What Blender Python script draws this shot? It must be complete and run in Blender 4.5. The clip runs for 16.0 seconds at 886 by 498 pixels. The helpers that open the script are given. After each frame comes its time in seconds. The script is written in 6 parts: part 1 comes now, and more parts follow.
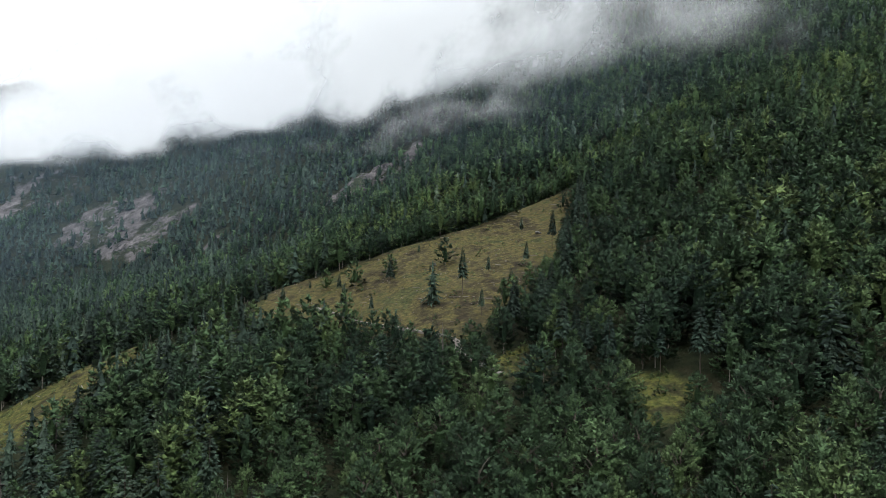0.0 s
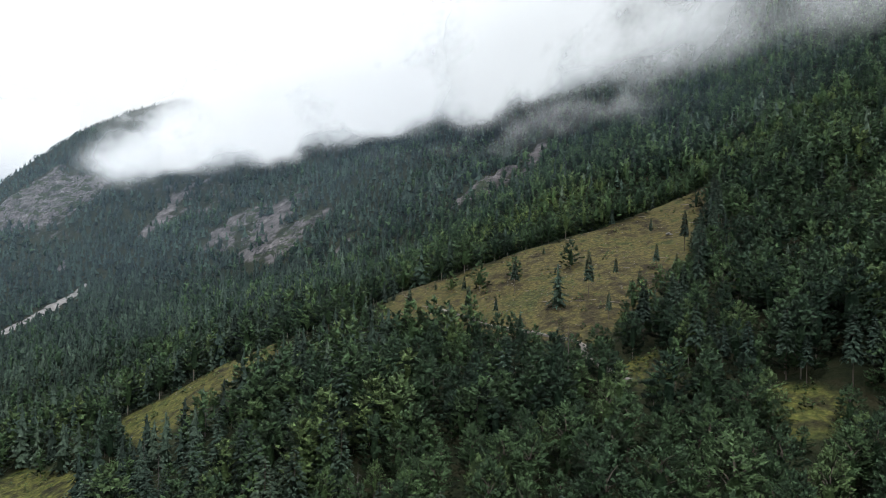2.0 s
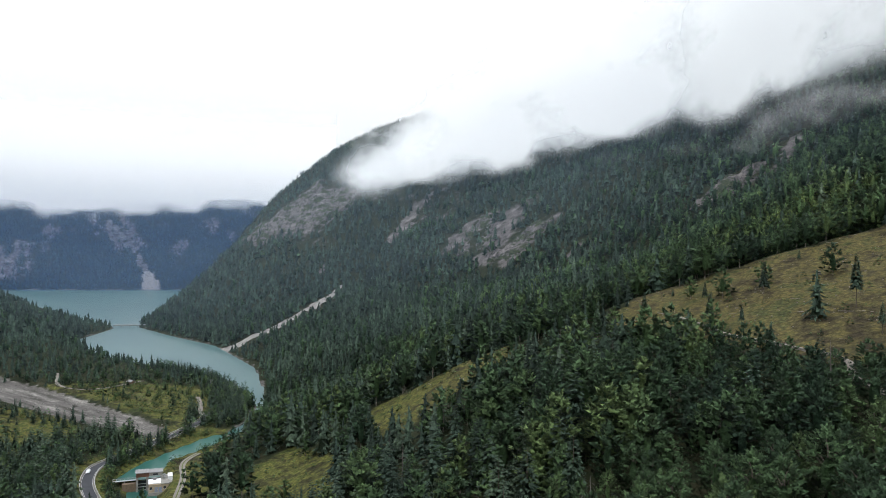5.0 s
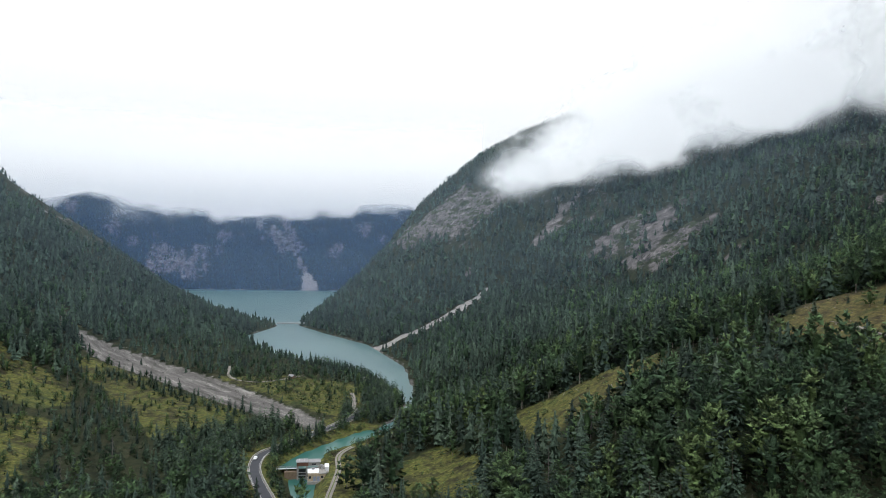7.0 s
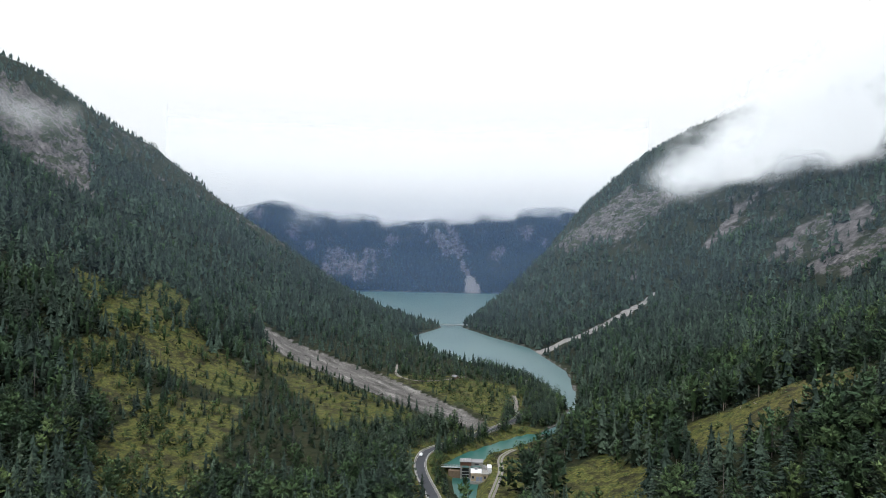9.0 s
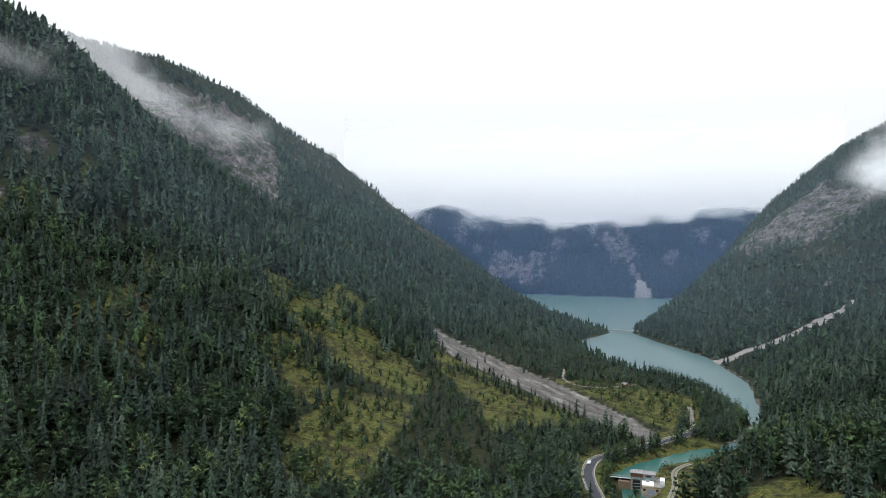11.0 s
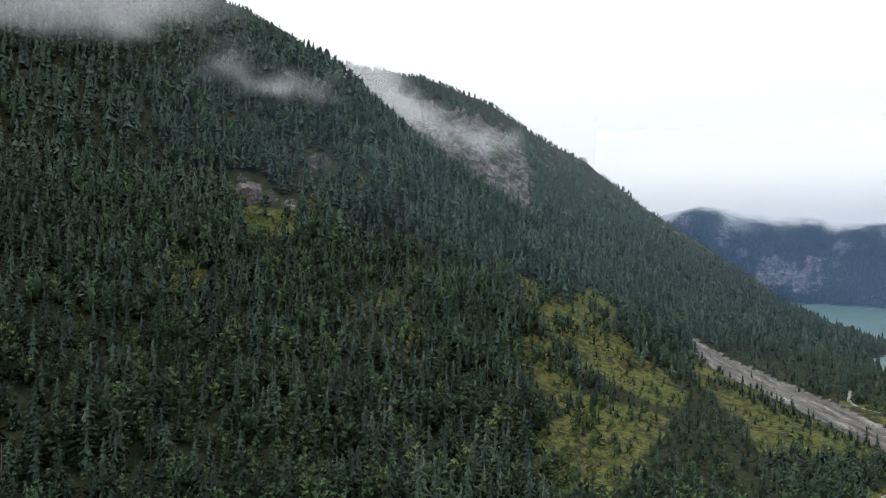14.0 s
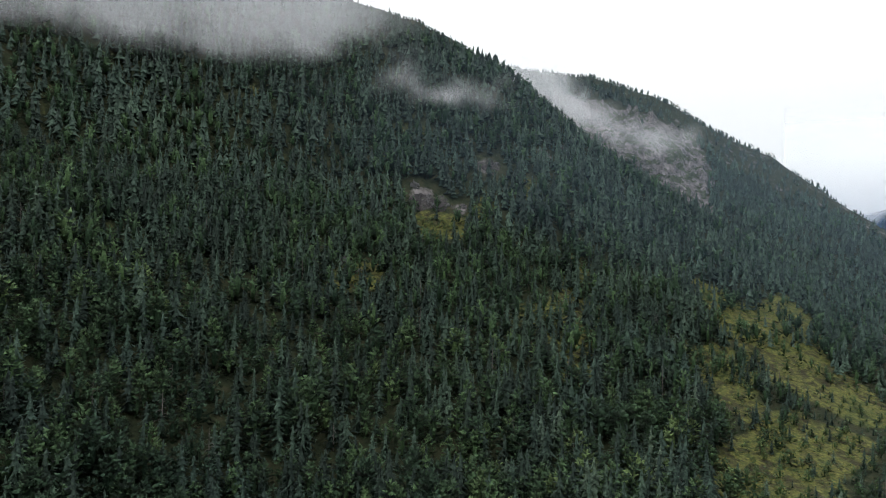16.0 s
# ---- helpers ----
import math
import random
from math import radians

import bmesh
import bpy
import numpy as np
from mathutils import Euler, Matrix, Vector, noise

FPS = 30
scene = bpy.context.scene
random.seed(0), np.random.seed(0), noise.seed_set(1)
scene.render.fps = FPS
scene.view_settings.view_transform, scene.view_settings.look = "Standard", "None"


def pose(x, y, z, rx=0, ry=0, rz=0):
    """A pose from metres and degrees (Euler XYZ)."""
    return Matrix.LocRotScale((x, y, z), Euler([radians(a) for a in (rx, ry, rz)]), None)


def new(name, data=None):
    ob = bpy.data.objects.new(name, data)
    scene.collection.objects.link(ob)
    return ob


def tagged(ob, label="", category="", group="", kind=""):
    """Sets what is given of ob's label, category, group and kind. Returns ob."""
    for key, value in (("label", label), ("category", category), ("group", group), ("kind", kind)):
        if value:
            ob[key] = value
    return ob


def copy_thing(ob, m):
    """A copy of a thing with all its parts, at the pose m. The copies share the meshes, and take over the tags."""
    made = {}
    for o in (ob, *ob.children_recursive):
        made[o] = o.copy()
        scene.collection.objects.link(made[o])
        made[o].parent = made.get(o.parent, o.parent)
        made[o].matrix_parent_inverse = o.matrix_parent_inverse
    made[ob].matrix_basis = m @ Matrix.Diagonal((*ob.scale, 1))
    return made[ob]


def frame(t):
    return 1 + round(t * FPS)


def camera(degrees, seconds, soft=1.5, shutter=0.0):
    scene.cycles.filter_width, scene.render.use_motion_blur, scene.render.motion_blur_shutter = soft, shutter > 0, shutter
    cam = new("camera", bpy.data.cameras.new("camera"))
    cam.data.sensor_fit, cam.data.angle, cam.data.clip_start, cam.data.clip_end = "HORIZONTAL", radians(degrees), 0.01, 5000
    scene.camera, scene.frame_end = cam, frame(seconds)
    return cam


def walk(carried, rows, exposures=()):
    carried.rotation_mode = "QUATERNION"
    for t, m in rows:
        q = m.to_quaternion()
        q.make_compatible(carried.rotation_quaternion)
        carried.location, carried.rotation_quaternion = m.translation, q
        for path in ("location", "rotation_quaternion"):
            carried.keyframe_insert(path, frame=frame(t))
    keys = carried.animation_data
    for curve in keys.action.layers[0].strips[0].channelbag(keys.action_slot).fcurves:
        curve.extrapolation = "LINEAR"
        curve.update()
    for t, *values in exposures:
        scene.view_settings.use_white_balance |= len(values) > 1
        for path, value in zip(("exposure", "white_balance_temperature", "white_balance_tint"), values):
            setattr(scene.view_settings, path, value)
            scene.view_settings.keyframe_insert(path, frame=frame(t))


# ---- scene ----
# ---------------------------------------------------------------- camera: it hangs still in the air and turns to its left
cam = camera(64.85, 16.0, soft=0.25)
PITCH, LEAN = 0.55, 1.13
TURNS = [        # seconds, degrees turned to the left
    (0, 0), (0.5, 2.48), (1, 4.91), (1.5, 7.3), (2, 10.2), (2.5, 13.31), (3, 16.42), (3.5, 19.52), (4, 22.55), (4.2, 23.87), (6.3, 36.87), (6.5, 38.03), (7, 40.94), (7.5, 44.11), (8, 47.44),
    (8.5, 50.82), (9, 54.17), (9.2, 55.28), (11.3, 69.9), (11.5, 71.26), (12, 74.58), (12.5, 78.02), (13, 81.54), (13.5, 84.88), (14, 88.15), (14.5, 91.44), (15, 94.62), (15.5, 98.25), (16, 101.95),
]
walk(cam, [(t, pose(0, 0, 120.0, 90 + PITCH, 0, yaw) @ pose(0, 0, 0, 0, 0, LEAN)) for t, yaw in TURNS], exposures=[(0.0, 0.0), (3.0, 0.0), (6.5, -0.06), (16.0, -0.06)])

# ---------------------------------------------------------------- overcast daylight
SUN_EL, SUN_AZ = 60.0, 150.0
world = bpy.data.worlds.new("overcast_sky")
scene.world = world
world.use_nodes = True
wn, wl = world.node_tree.nodes, world.node_tree.links
wn.clear()
sky = wn.new("ShaderNodeTexSky")
sky.sky_type, sky.sun_disc = "NISHITA", False
sky.sun_elevation, sky.sun_rotation = radians(SUN_EL), radians(SUN_AZ)
dim = wn.new("ShaderNodeMix")
dim.data_type, dim.blend_type = "RGBA", "MULTIPLY"
dim.inputs[0].default_value = 1.0
dim.inputs[7].default_value = (0.1, 0.1, 0.1, 1)
place = wn.new("ShaderNodeTexCoord")
split = wn.new("ShaderNodeSeparateXYZ")
veil = wn.new("ShaderNodeValToRGB")          # the cloud cover: greyer at the rim, brighter overhead
veil.color_ramp.elements[0].position, veil.color_ramp.elements[0].color = 0.0, (0.94, 0.98, 1.01, 1)
veil.color_ramp.elements[1].position, veil.color_ramp.elements[1].color = 1.0, (2.15, 2.2, 2.28, 1)
mid = veil.color_ramp.elements.new(0.2)
mid.color = (1.08, 1.10, 1.12, 1)
mix = wn.new("ShaderNodeMix")
mix.data_type = "RGBA"
mix.inputs[0].default_value = 0.93
back = wn.new("ShaderNodeBackground")
back.inputs[1].default_value = 1.05
out = wn.new("ShaderNodeOutputWorld")
wl.new(sky.outputs[0], dim.inputs[6])
wl.new(place.outputs["Generated"], split.inputs[0])
wl.new(split.outputs[2], veil.inputs[0])
wl.new(dim.outputs[2], mix.inputs[6])
wl.new(veil.outputs[0], mix.inputs[7])
wl.new(mix.outputs[2], back.inputs[0])
wl.new(back.outputs[0], out.inputs[0])

sun = new("sun", bpy.data.lights.new("sun", "SUN"))
sun.data.energy, sun.data.angle, sun.data.color = 1.0, radians(35), (1.0, 0.985, 0.97)
sun.matrix_world = pose(0, 0, 600, 90 - SUN_EL, 0, 180 - SUN_AZ)

# ---------------------------------------------------------------- materials
def material(name):
    m = bpy.data.materials.new(name)
    m.use_nodes = True
    t = m.node_tree
    t.nodes.clear()
    out = t.nodes.new("ShaderNodeOutputMaterial")
    bsdf = t.nodes.new("ShaderNodeBsdfPrincipled")
    t.links.new(bsdf.outputs[0], out.inputs[0])
    bsdf.inputs["Roughness"].default_value = 0.85
    bsdf.inputs["Specular IOR Level"].default_value = 0.25
    return m, t, bsdf


def node(t, kind, **values):
    n = t.nodes.new(kind)
    for k, v in values.items():
        if k in n.inputs:
            n.inputs[k].default_value = v
    return n


def noise_of(t, scale, detail=4.0, rough=0.55, vec=None):
    n = node(t, "ShaderNodeTexNoise", Scale=scale, Detail=detail, Roughness=rough)
    if vec is not None:
        t.links.new(vec, n.inputs["Vector"])
    return n.outputs[0]


def ramp_of(t, src, stops):
    r = t.nodes.new("ShaderNodeValToRGB")
    e = r.color_ramp.elements
    e[0].position, e[0].color = stops[0][0], (*stops[0][1], 1)
    e[1].position, e[1].color = stops[-1][0], (*stops[-1][1], 1)
    for p, c in stops[1:-1]:
        e.new(p).color = (*c, 1)
    t.links.new(src, r.inputs[0])
    return r.outputs[0]


def mixed(t, fac, a, b, kind="MIX"):
    m = t.nodes.new("ShaderNodeMix")
    m.data_type, m.blend_type = "RGBA", kind
    for s, k in ((fac, 0), (a, 6), (b, 7)):
        if isinstance(s, (int, float)):
            m.inputs[k].default_value = s
        elif isinstance(s, tuple):
            m.inputs[k].default_value = (*s, 1)
        else:
            t.links.new(s, m.inputs[k])
    return m.outputs[2]


def maths(t, op, a, b=0.0, clamp=False):
    m = t.nodes.new("ShaderNodeMath")
    m.operation, m.use_clamp = op, clamp
    for s, k in ((a, 0), (b, 1)):
        if isinstance(s, (int, float)):
            m.inputs[k].default_value = s
        else:
            t.links.new(s, m.inputs[k])
    return m.outputs[0]


def place_of(t, sx=1.0, sy=1.0, sz=1.0):
    g = t.nodes.new("ShaderNodeNewGeometry")
    m = node(t, "ShaderNodeMapping")
    m.inputs["Scale"].default_value = (sx, sy, sz)
    t.links.new(g.outputs["Position"], m.inputs["Vector"])
    return m.outputs[0]


def bump(t, bsdf, src, dist, strength=1.0):
    b = node(t, "ShaderNodeBump", Strength=strength, Distance=dist)
    t.links.new(src, b.inputs["Height"])
    t.links.new(b.outputs[0], bsdf.inputs["Normal"])


def plain(name, colour, rough=0.7, grain=0.25, scale=1.5, metal=0.0, relief=0.02):
    """Paint, concrete, metal: one colour with grain at two scales and slight relief."""
    m, t, b = material(name)
    p = place_of(t)
    a = noise_of(t, scale, 5, 0.6, p)
    c = noise_of(t, scale * 9, 3, 0.6, p)
    v = maths(t, "ADD", maths(t, "MULTIPLY", a, 0.65), maths(t, "MULTIPLY", c, 0.35))
    lo, hi = tuple(k * (1 - grain) for k in colour), tuple(min(1, k * (1 + grain)) for k in colour)
    t.links.new(ramp_of(t, v, [(0.3, lo), (0.7, hi)]), b.inputs["Base Color"])
    b.inputs["Roughness"].default_value, b.inputs["Metallic"].default_value = rough, metal
    bump(t, b, c, relief)
    return m


def foliage(name, dark, light, tip, joined=True, grain=1.5):
    """Leaves: the tree's own tone, then each clump's."""
    m, t, b = material(name)
    if joined:
        a = node(t, "ShaderNodeAttribute")
        a.attribute_name = "tone"
        tone = a.outputs["Fac"]
    else:
        tone = maths(t, "ADD", 0.12, maths(t, "MULTIPLY", node(t, "ShaderNodeObjectInfo").outputs["Random"], 0.80))
    g = t.nodes.new("ShaderNodeNewGeometry")
    base = ramp_of(t, tone, [(0.0, dark), (0.70, light), (1.0, tip)])
    leaf = ramp_of(t, g.outputs["Random Per Island"], [(0.0, (0.78, 0.79, 0.80)), (0.55, (0.99, 0.99, 0.98)), (1.0, (1.24, 1.23, 1.18))])
    big = ramp_of(t, noise_of(t, 0.012, 3, 0.6, place_of(t)), [(0.3, (0.8, 0.82, 0.86)), (0.7, (1.15, 1.12, 1.0))])
    twig = noise_of(t, grain, 3, 0.7, place_of(t, 1, 1, 1.3))
    col = mixed(t, 1.0, mixed(t, 1.0, base, leaf, "MULTIPLY"), big, "MULTIPLY")
    col = mixed(t, 1.0, col, ramp_of(t, twig, [(0.36, (0.62, 0.63, 0.66)), (0.50, (0.98, 0.98, 0.98)), (0.64, (1.45, 1.43, 1.36))]), "MULTIPLY")
    t.links.new(col, b.inputs["Base Color"])
    # every leaf faces with its bough
    f = node(t, "ShaderNodeAttribute")
    f.attribute_name = "facing"
    w = t.nodes.new("ShaderNodeVectorTransform")
    w.vector_type, w.convert_from, w.convert_to = "NORMAL", "OBJECT", "WORLD"
    t.links.new(f.outputs["Vector"], w.inputs[0])
    k = node(t, "ShaderNodeBump", Strength=0.5, Distance=0.5)
    t.links.new(twig, k.inputs["Height"])
    t.links.new(w.outputs[0], k.inputs["Normal"])
    t.links.new(k.outputs[0], b.inputs["Normal"])
    b.inputs["Roughness"].default_value = 0.75
    b.inputs["Specular IOR Level"].default_value = 0.15
    return m


CONIFER = ((0.022, 0.037, 0.030), (0.053, 0.089, 0.069), (0.084, 0.122, 0.088))
BROAD = ((0.030, 0.060, 0.038), (0.084, 0.150, 0.070), (0.132, 0.196, 0.080))
MAT_CONIFER, MAT_BROAD = foliage("conifer_needles", *CONIFER, grain=0.8), foliage("broad_leaves", *BROAD, grain=0.9)
MAT_CONIFER_ONE, MAT_BROAD_ONE = foliage("conifer_needles_single", *CONIFER, joined=False), foliage("broad_leaves_single", *BROAD, joined=False)
MAT_BARK = plain("bark", (0.10, 0.085, 0.07), 0.9, 0.4, 1.2, relief=0.05)


MAT_TRUNK = plain("pale_bark", (0.20, 0.18, 0.155), 0.9, 0.35, 0.8, relief=0.05)


def ground_material():
    m, t, b = material("mountain_ground")
    p = place_of(t)
    fine, mid, broad = noise_of(t, 0.9, 5, 0.65, p), noise_of(t, 0.14, 5, 0.6, p), noise_of(t, 0.02, 4, 0.55, p)
    steep = noise_of(t, 0.05, 6, 0.7, place_of(t, 1, 1, 0.35))
    a = node(t, "ShaderNodeAttribute")
    a.attribute_name = "cover"
    rgb = node(t, "ShaderNodeSeparateColor")
    t.links.new(a.outputs["Color"], rgb.inputs[0])

    def mask(src, wild, width=0.18):
        v = maths(t, "ADD", src, maths(t, "MULTIPLY", maths(t, "SUBTRACT", wild, 0.5), 1.1))
        n = t.nodes.new("ShaderNodeMapRange")
        n.inputs[1].default_value, n.inputs[2].default_value = 0.5 - width / 2, 0.5 + width / 2
        t.links.new(v, n.inputs[0])
        return n.outputs[0]
    soil = ramp_of(t, mid, [(0.34, (0.010, 0.014, 0.008)), (0.5, (0.021, 0.027, 0.013)), (0.66, (0.034, 0.033, 0.018))])
    grass_v = maths(t, "ADD", maths(t, "MULTIPLY", mid, 0.6), maths(t, "MULTIPLY", broad, 0.4))
    grass = ramp_of(t, grass_v, [(0.38, (0.040, 0.034, 0.023)), (0.455, (0.072, 0.064, 0.033)), (0.52, (0.112, 0.098, 0.042)), (0.575, (0.086, 0.086, 0.036)), (0.64, (0.048, 0.060, 0.027))])
    green = ramp_of(t, grass_v, [(0.38, (0.036, 0.034, 0.021)), (0.455, (0.061, 0.065, 0.028)), (0.51, (0.122, 0.126, 0.040)), (0.555, (0.086, 0.102, 0.032)), (0.62, (0.034, 0.048, 0.020))])
    g_split, valley = t.nodes.new("ShaderNodeSeparateXYZ"), t.nodes.new("ShaderNodeMapRange")
    t.links.new(p, g_split.inputs[0])
    t.links.new(g_split.outputs[0], valley.inputs[0])
    valley.inputs[1].default_value, valley.inputs[2].default_value = -130.0, -220.0
    glade = t.nodes.new("ShaderNodeMapRange")
    t.links.new(g_split.outputs[1], glade.inputs[0])
    glade.inputs[1].default_value, glade.inputs[2].default_value = 312.0, 282.0
    grass = mixed(t, maths(t, "MAXIMUM", valley.outputs[0], glade.outputs[0]), grass, green)
    tuft = node(t, "ShaderNodeTexVoronoi", Scale=0.42)
    t.links.new(p, tuft.inputs["Vector"])
    grass = mixed(t, 1.0, grass, ramp_of(t, fine, [(0.3, (0.5, 0.5, 0.52)), (0.7, (1.4, 1.38, 1.3))]), "MULTIPLY")
    grass = mixed(t, 1.0, grass, ramp_of(t, tuft.outputs[0], [(0.1, (1.15, 1.12, 1.0)), (0.75, (0.6, 0.62, 0.66))]), "MULTIPLY")
    ribs = noise_of(t, 0.085, 5, 0.65, place_of(t, 1, 1, 0.16))
    face = maths(t, "ADD", maths(t, "MULTIPLY", steep, 0.5), maths(t, "MULTIPLY", ribs, 0.5))
    rock = ramp_of(t, face, [(0.36, (0.040, 0.041, 0.042)), (0.46, (0.078, 0.072, 0.072)), (0.55, (0.128, 0.117, 0.116)), (0.70, (0.24, 0.225, 0.218))])
    flow = noise_of(t, 0.16, 5, 0.65, place_of(t, 0.16, 1, 1))
    gravel = ramp_of(t, maths(t, "ADD", maths(t, "MULTIPLY", fine, 0.35), maths(t, "MULTIPLY", flow, 0.65)), [(0.37, (0.050, 0.050, 0.042)), (0.46, (0.092, 0.088, 0.084)), (0.54, (0.130, 0.124, 0.118)), (0.62, (0.25, 0.24, 0.225))])
    col = mixed(t, mask(rgb.outputs[0], mid, 0.5), soil, grass)
    col = mixed(t, mask(rgb.outputs[1], steep), col, rock)
    col = mixed(t, mask(rgb.outputs[2], mid, 0.25), col, gravel)
    rubble = ramp_of(t, maths(t, "ADD", maths(t, "MULTIPLY", fine, 0.5), maths(t, "MULTIPLY", mid, 0.5)), [(0.36, (0.13, 0.125, 0.118)), (0.5, (0.24, 0.23, 0.22)), (0.66, (0.36, 0.35, 0.335))])
    col = mixed(t, mask(a.outputs["Alpha"], mid, 0.25), col, rubble)
    t.links.new(col, b.inputs["Base Color"])
    b.inputs["Roughness"].default_value = 0.95
    b.inputs["Specular IOR Level"].default_value = 0.1
    bump(t, b, maths(t, "ADD", maths(t, "ADD", maths(t, "MULTIPLY", steep, 2.0), maths(t, "MULTIPLY", ribs, 3.0)), maths(t, "MULTIPLY", fine, 0.4)), 1.2, 0.8)
    return m


def water_material(name, deep, shallow):
    m, t, b = material(name)
    p = place_of(t)
    t.links.new(ramp_of(t, noise_of(t, 0.006, 3, 0.5, p), [(0.35, deep), (0.65, shallow)]), b.inputs["Base Color"])
    b.inputs["Roughness"].default_value = 0.28
    b.inputs["Specular IOR Level"].default_value = 0.5
    b.inputs["IOR"].default_value = 1.33
    ripple = maths(t, "ADD", noise_of(t, 0.5, 3, 0.6, place_of(t, 1, 0.4, 1)), noise_of(t, 0.05, 2, 0.5, p))
    bump(t, b, ripple, 0.02, 0.15)
    return m


MAT_GROUND = ground_material()
MAT_LAKE = water_material("turquoise_water", (0.050, 0.114, 0.120), (0.062, 0.132, 0.136))
MAT_RIVER = water_material("green_river_water", (0.014, 0.078, 0.068), (0.022, 0.100, 0.084))

# ---------------------------------------------------------------- the lie of the land
EYE_Z = 120.0                       # metres over the lake


def plan(az, r):
    """Bearing (degrees, clockwise from +y) and distance to x, y."""
    a = math.radians(az)
    return r * math.sin(a), r * math.cos(a)


def hash2(ix, iy, seed):
    h = np.sin(ix * 127.1 + iy * 311.7 + seed * 74.7) * 43758.5453
    return h - np.floor(h)


def vnoise(x, y, seed=0):
    """Smooth value noise, -1 to 1."""
    ix, iy = np.floor(x), np.floor(y)
    fx, fy = x - ix, y - iy
    ux, uy = fx * fx * fx * (fx * (fx * 6 - 15) + 10), fy * fy * fy * (fy * (fy * 6 - 15) + 10)
    a, b = hash2(ix, iy, seed), hash2(ix + 1, iy, seed)
    c, d = hash2(ix, iy + 1, seed), hash2(ix + 1, iy + 1, seed)
    return (a + (b - a) * ux + (c - a) * uy + (a - b - c + d) * ux * uy) * 2 - 1


def fbm(x, y, size, octaves=4, seed=0, gain=0.5):
    total, amp, norm = 0.0, 1.0, 0.0
    for k in range(octaves):
        total = total + amp * vnoise(x / size + 17.3 * k, y / size - 9.1 * k, seed + k)
        norm += amp
        amp *= gain
        size /= 2.03
    return total / norm


def ridged(x, y, size, octaves=3, seed=0):
    total, amp, norm = 0.0, 1.0, 0.0
    for k in range(octaves):
        total = total + amp * (1 - 2 * np.abs(vnoise(x / size + 5.7 * k, y / size + 3.3 * k, seed + k)))
        norm += amp
        amp *= 0.5
        size /= 2.1
    return total / norm


def line_near(x, y, pts):
    """Distance to a polyline of (x, y, value...), and the values at its nearest point."""
    best = np.full(x.shape, 1e9)
    vals = np.zeros(x.shape + (len(pts[0]) - 2,))
    for p, q in zip(pts[:-1], pts[1:]):
        dx, dy = q[0] - p[0], q[1] - p[1]
        u = np.clip(((x - p[0]) * dx + (y - p[1]) * dy) / (dx * dx + dy * dy), 0, 1)
        d = np.hypot(x - p[0] - u * dx, y - p[1] - u * dy)
        m = d < best
        best = np.where(m, d, best)
        for k in range(len(p) - 2):
            vals[..., k] = np.where(m, p[k + 2] + u * (q[k + 2] - p[k + 2]), vals[..., k])
    return best, vals


def inside(x, y, pts):
    c = np.zeros(x.shape, bool)
    for p, q in zip(pts, pts[1:] + pts[:1]):
        hit = (p[1] > y) != (q[1] > y)
        c ^= hit & (x < (q[0] - p[0]) * (y - p[1]) / (q[1] - p[1] + 1e-12) + p[0])
    return c


def area(x, y, pts):
    """Signed distance to a closed outline, positive inside."""
    d, _ = line_near(x, y, [(*p, 0.0) for p in pts + pts[:1]])
    return np.where(inside(x, y, pts), d, -d)


def step(a, b, v):
    t = np.clip((v - a) / (b - a), 0, 1)
    return t * t * (3 - 2 * t)


# the land is lofted between feature lines: rows of bearing, distance, height above the lake
FOOT = [(-180, 250, 5), (-135, 300, 5), (-110, 330, 4), (-100, 340, 4), (-90, 350, 4), (-80, 370, 5), (-73, 400, 6), (-66, 480, 7), (-60, 540, 7), (-54, 450, 3), (-48, 425, 2), (-42, 330, 3), (-38, 300, 10),
        (-33, 260, 14), (-28, 235, 20), (-20, 215, 35), (-12, 200, 42), (0, 190, 52), (10, 185, 55), (34, 190, 60), (70, 200, 60), (110, 250, 30), (140, 400, 5), (180, 250, 5)]
CREST_NEAR = [(-180, 1000, 500), (-136, 950, 560), (-122, 1000, 540), (-110, 1000, 468), (-101.5, 960, 402), (-97, 930, 362), (-92.7, 910, 304), (-88.5, 890, 238), (-82.8, 860, 170), (-80, 840, 140), (-76, 800, 95),
              (-72, 760, 50), (-68, 720, 20), (-62, 680, 13), (-56, 560, 6), (-50, 480, 3), (-46, 455, 6), (-40, 415, 14), (-33, 400, 35), (-28, 402, 56), (-20, 415, 78), (-12.5, 430, 101), (-4, 450, 124), (3.5, 480, 146),
              (8.5, 520, 164), (15, 560, 200), (23, 600, 245), (34, 620, 270), (70, 700, 380), (110, 700, 300), (140, 900, 60), (180, 1000, 500)]
HOLLOW_NEAR = [(-180, 1100, 520), (-110, 1120, 470), (-101, 1060, 400), (-97, 1030, 352), (-92.7, 1010, 284), (-88.5, 1000, 222), (-82.8, 980, 165), (-80, 970, 150), (-76, 960, 128), (-72, 940, 92), (-68, 900, 48),
               (-62, 860, 28), (-56, 800, 8), (-50, 600, 4), (-46, 600, 4), (-40, 560, 6), (-33, 520, 22), (-28, 500, 40), (-20, 500, 62), (-12.5, 505, 86), (-4, 520, 112), (3.5, 550, 136), (8.5, 590, 165), (15, 640, 225),
               (23, 690, 285), (34, 720, 320), (70, 800, 430), (110, 800, 350), (140, 1000, 70), (180, 1100, 520)]
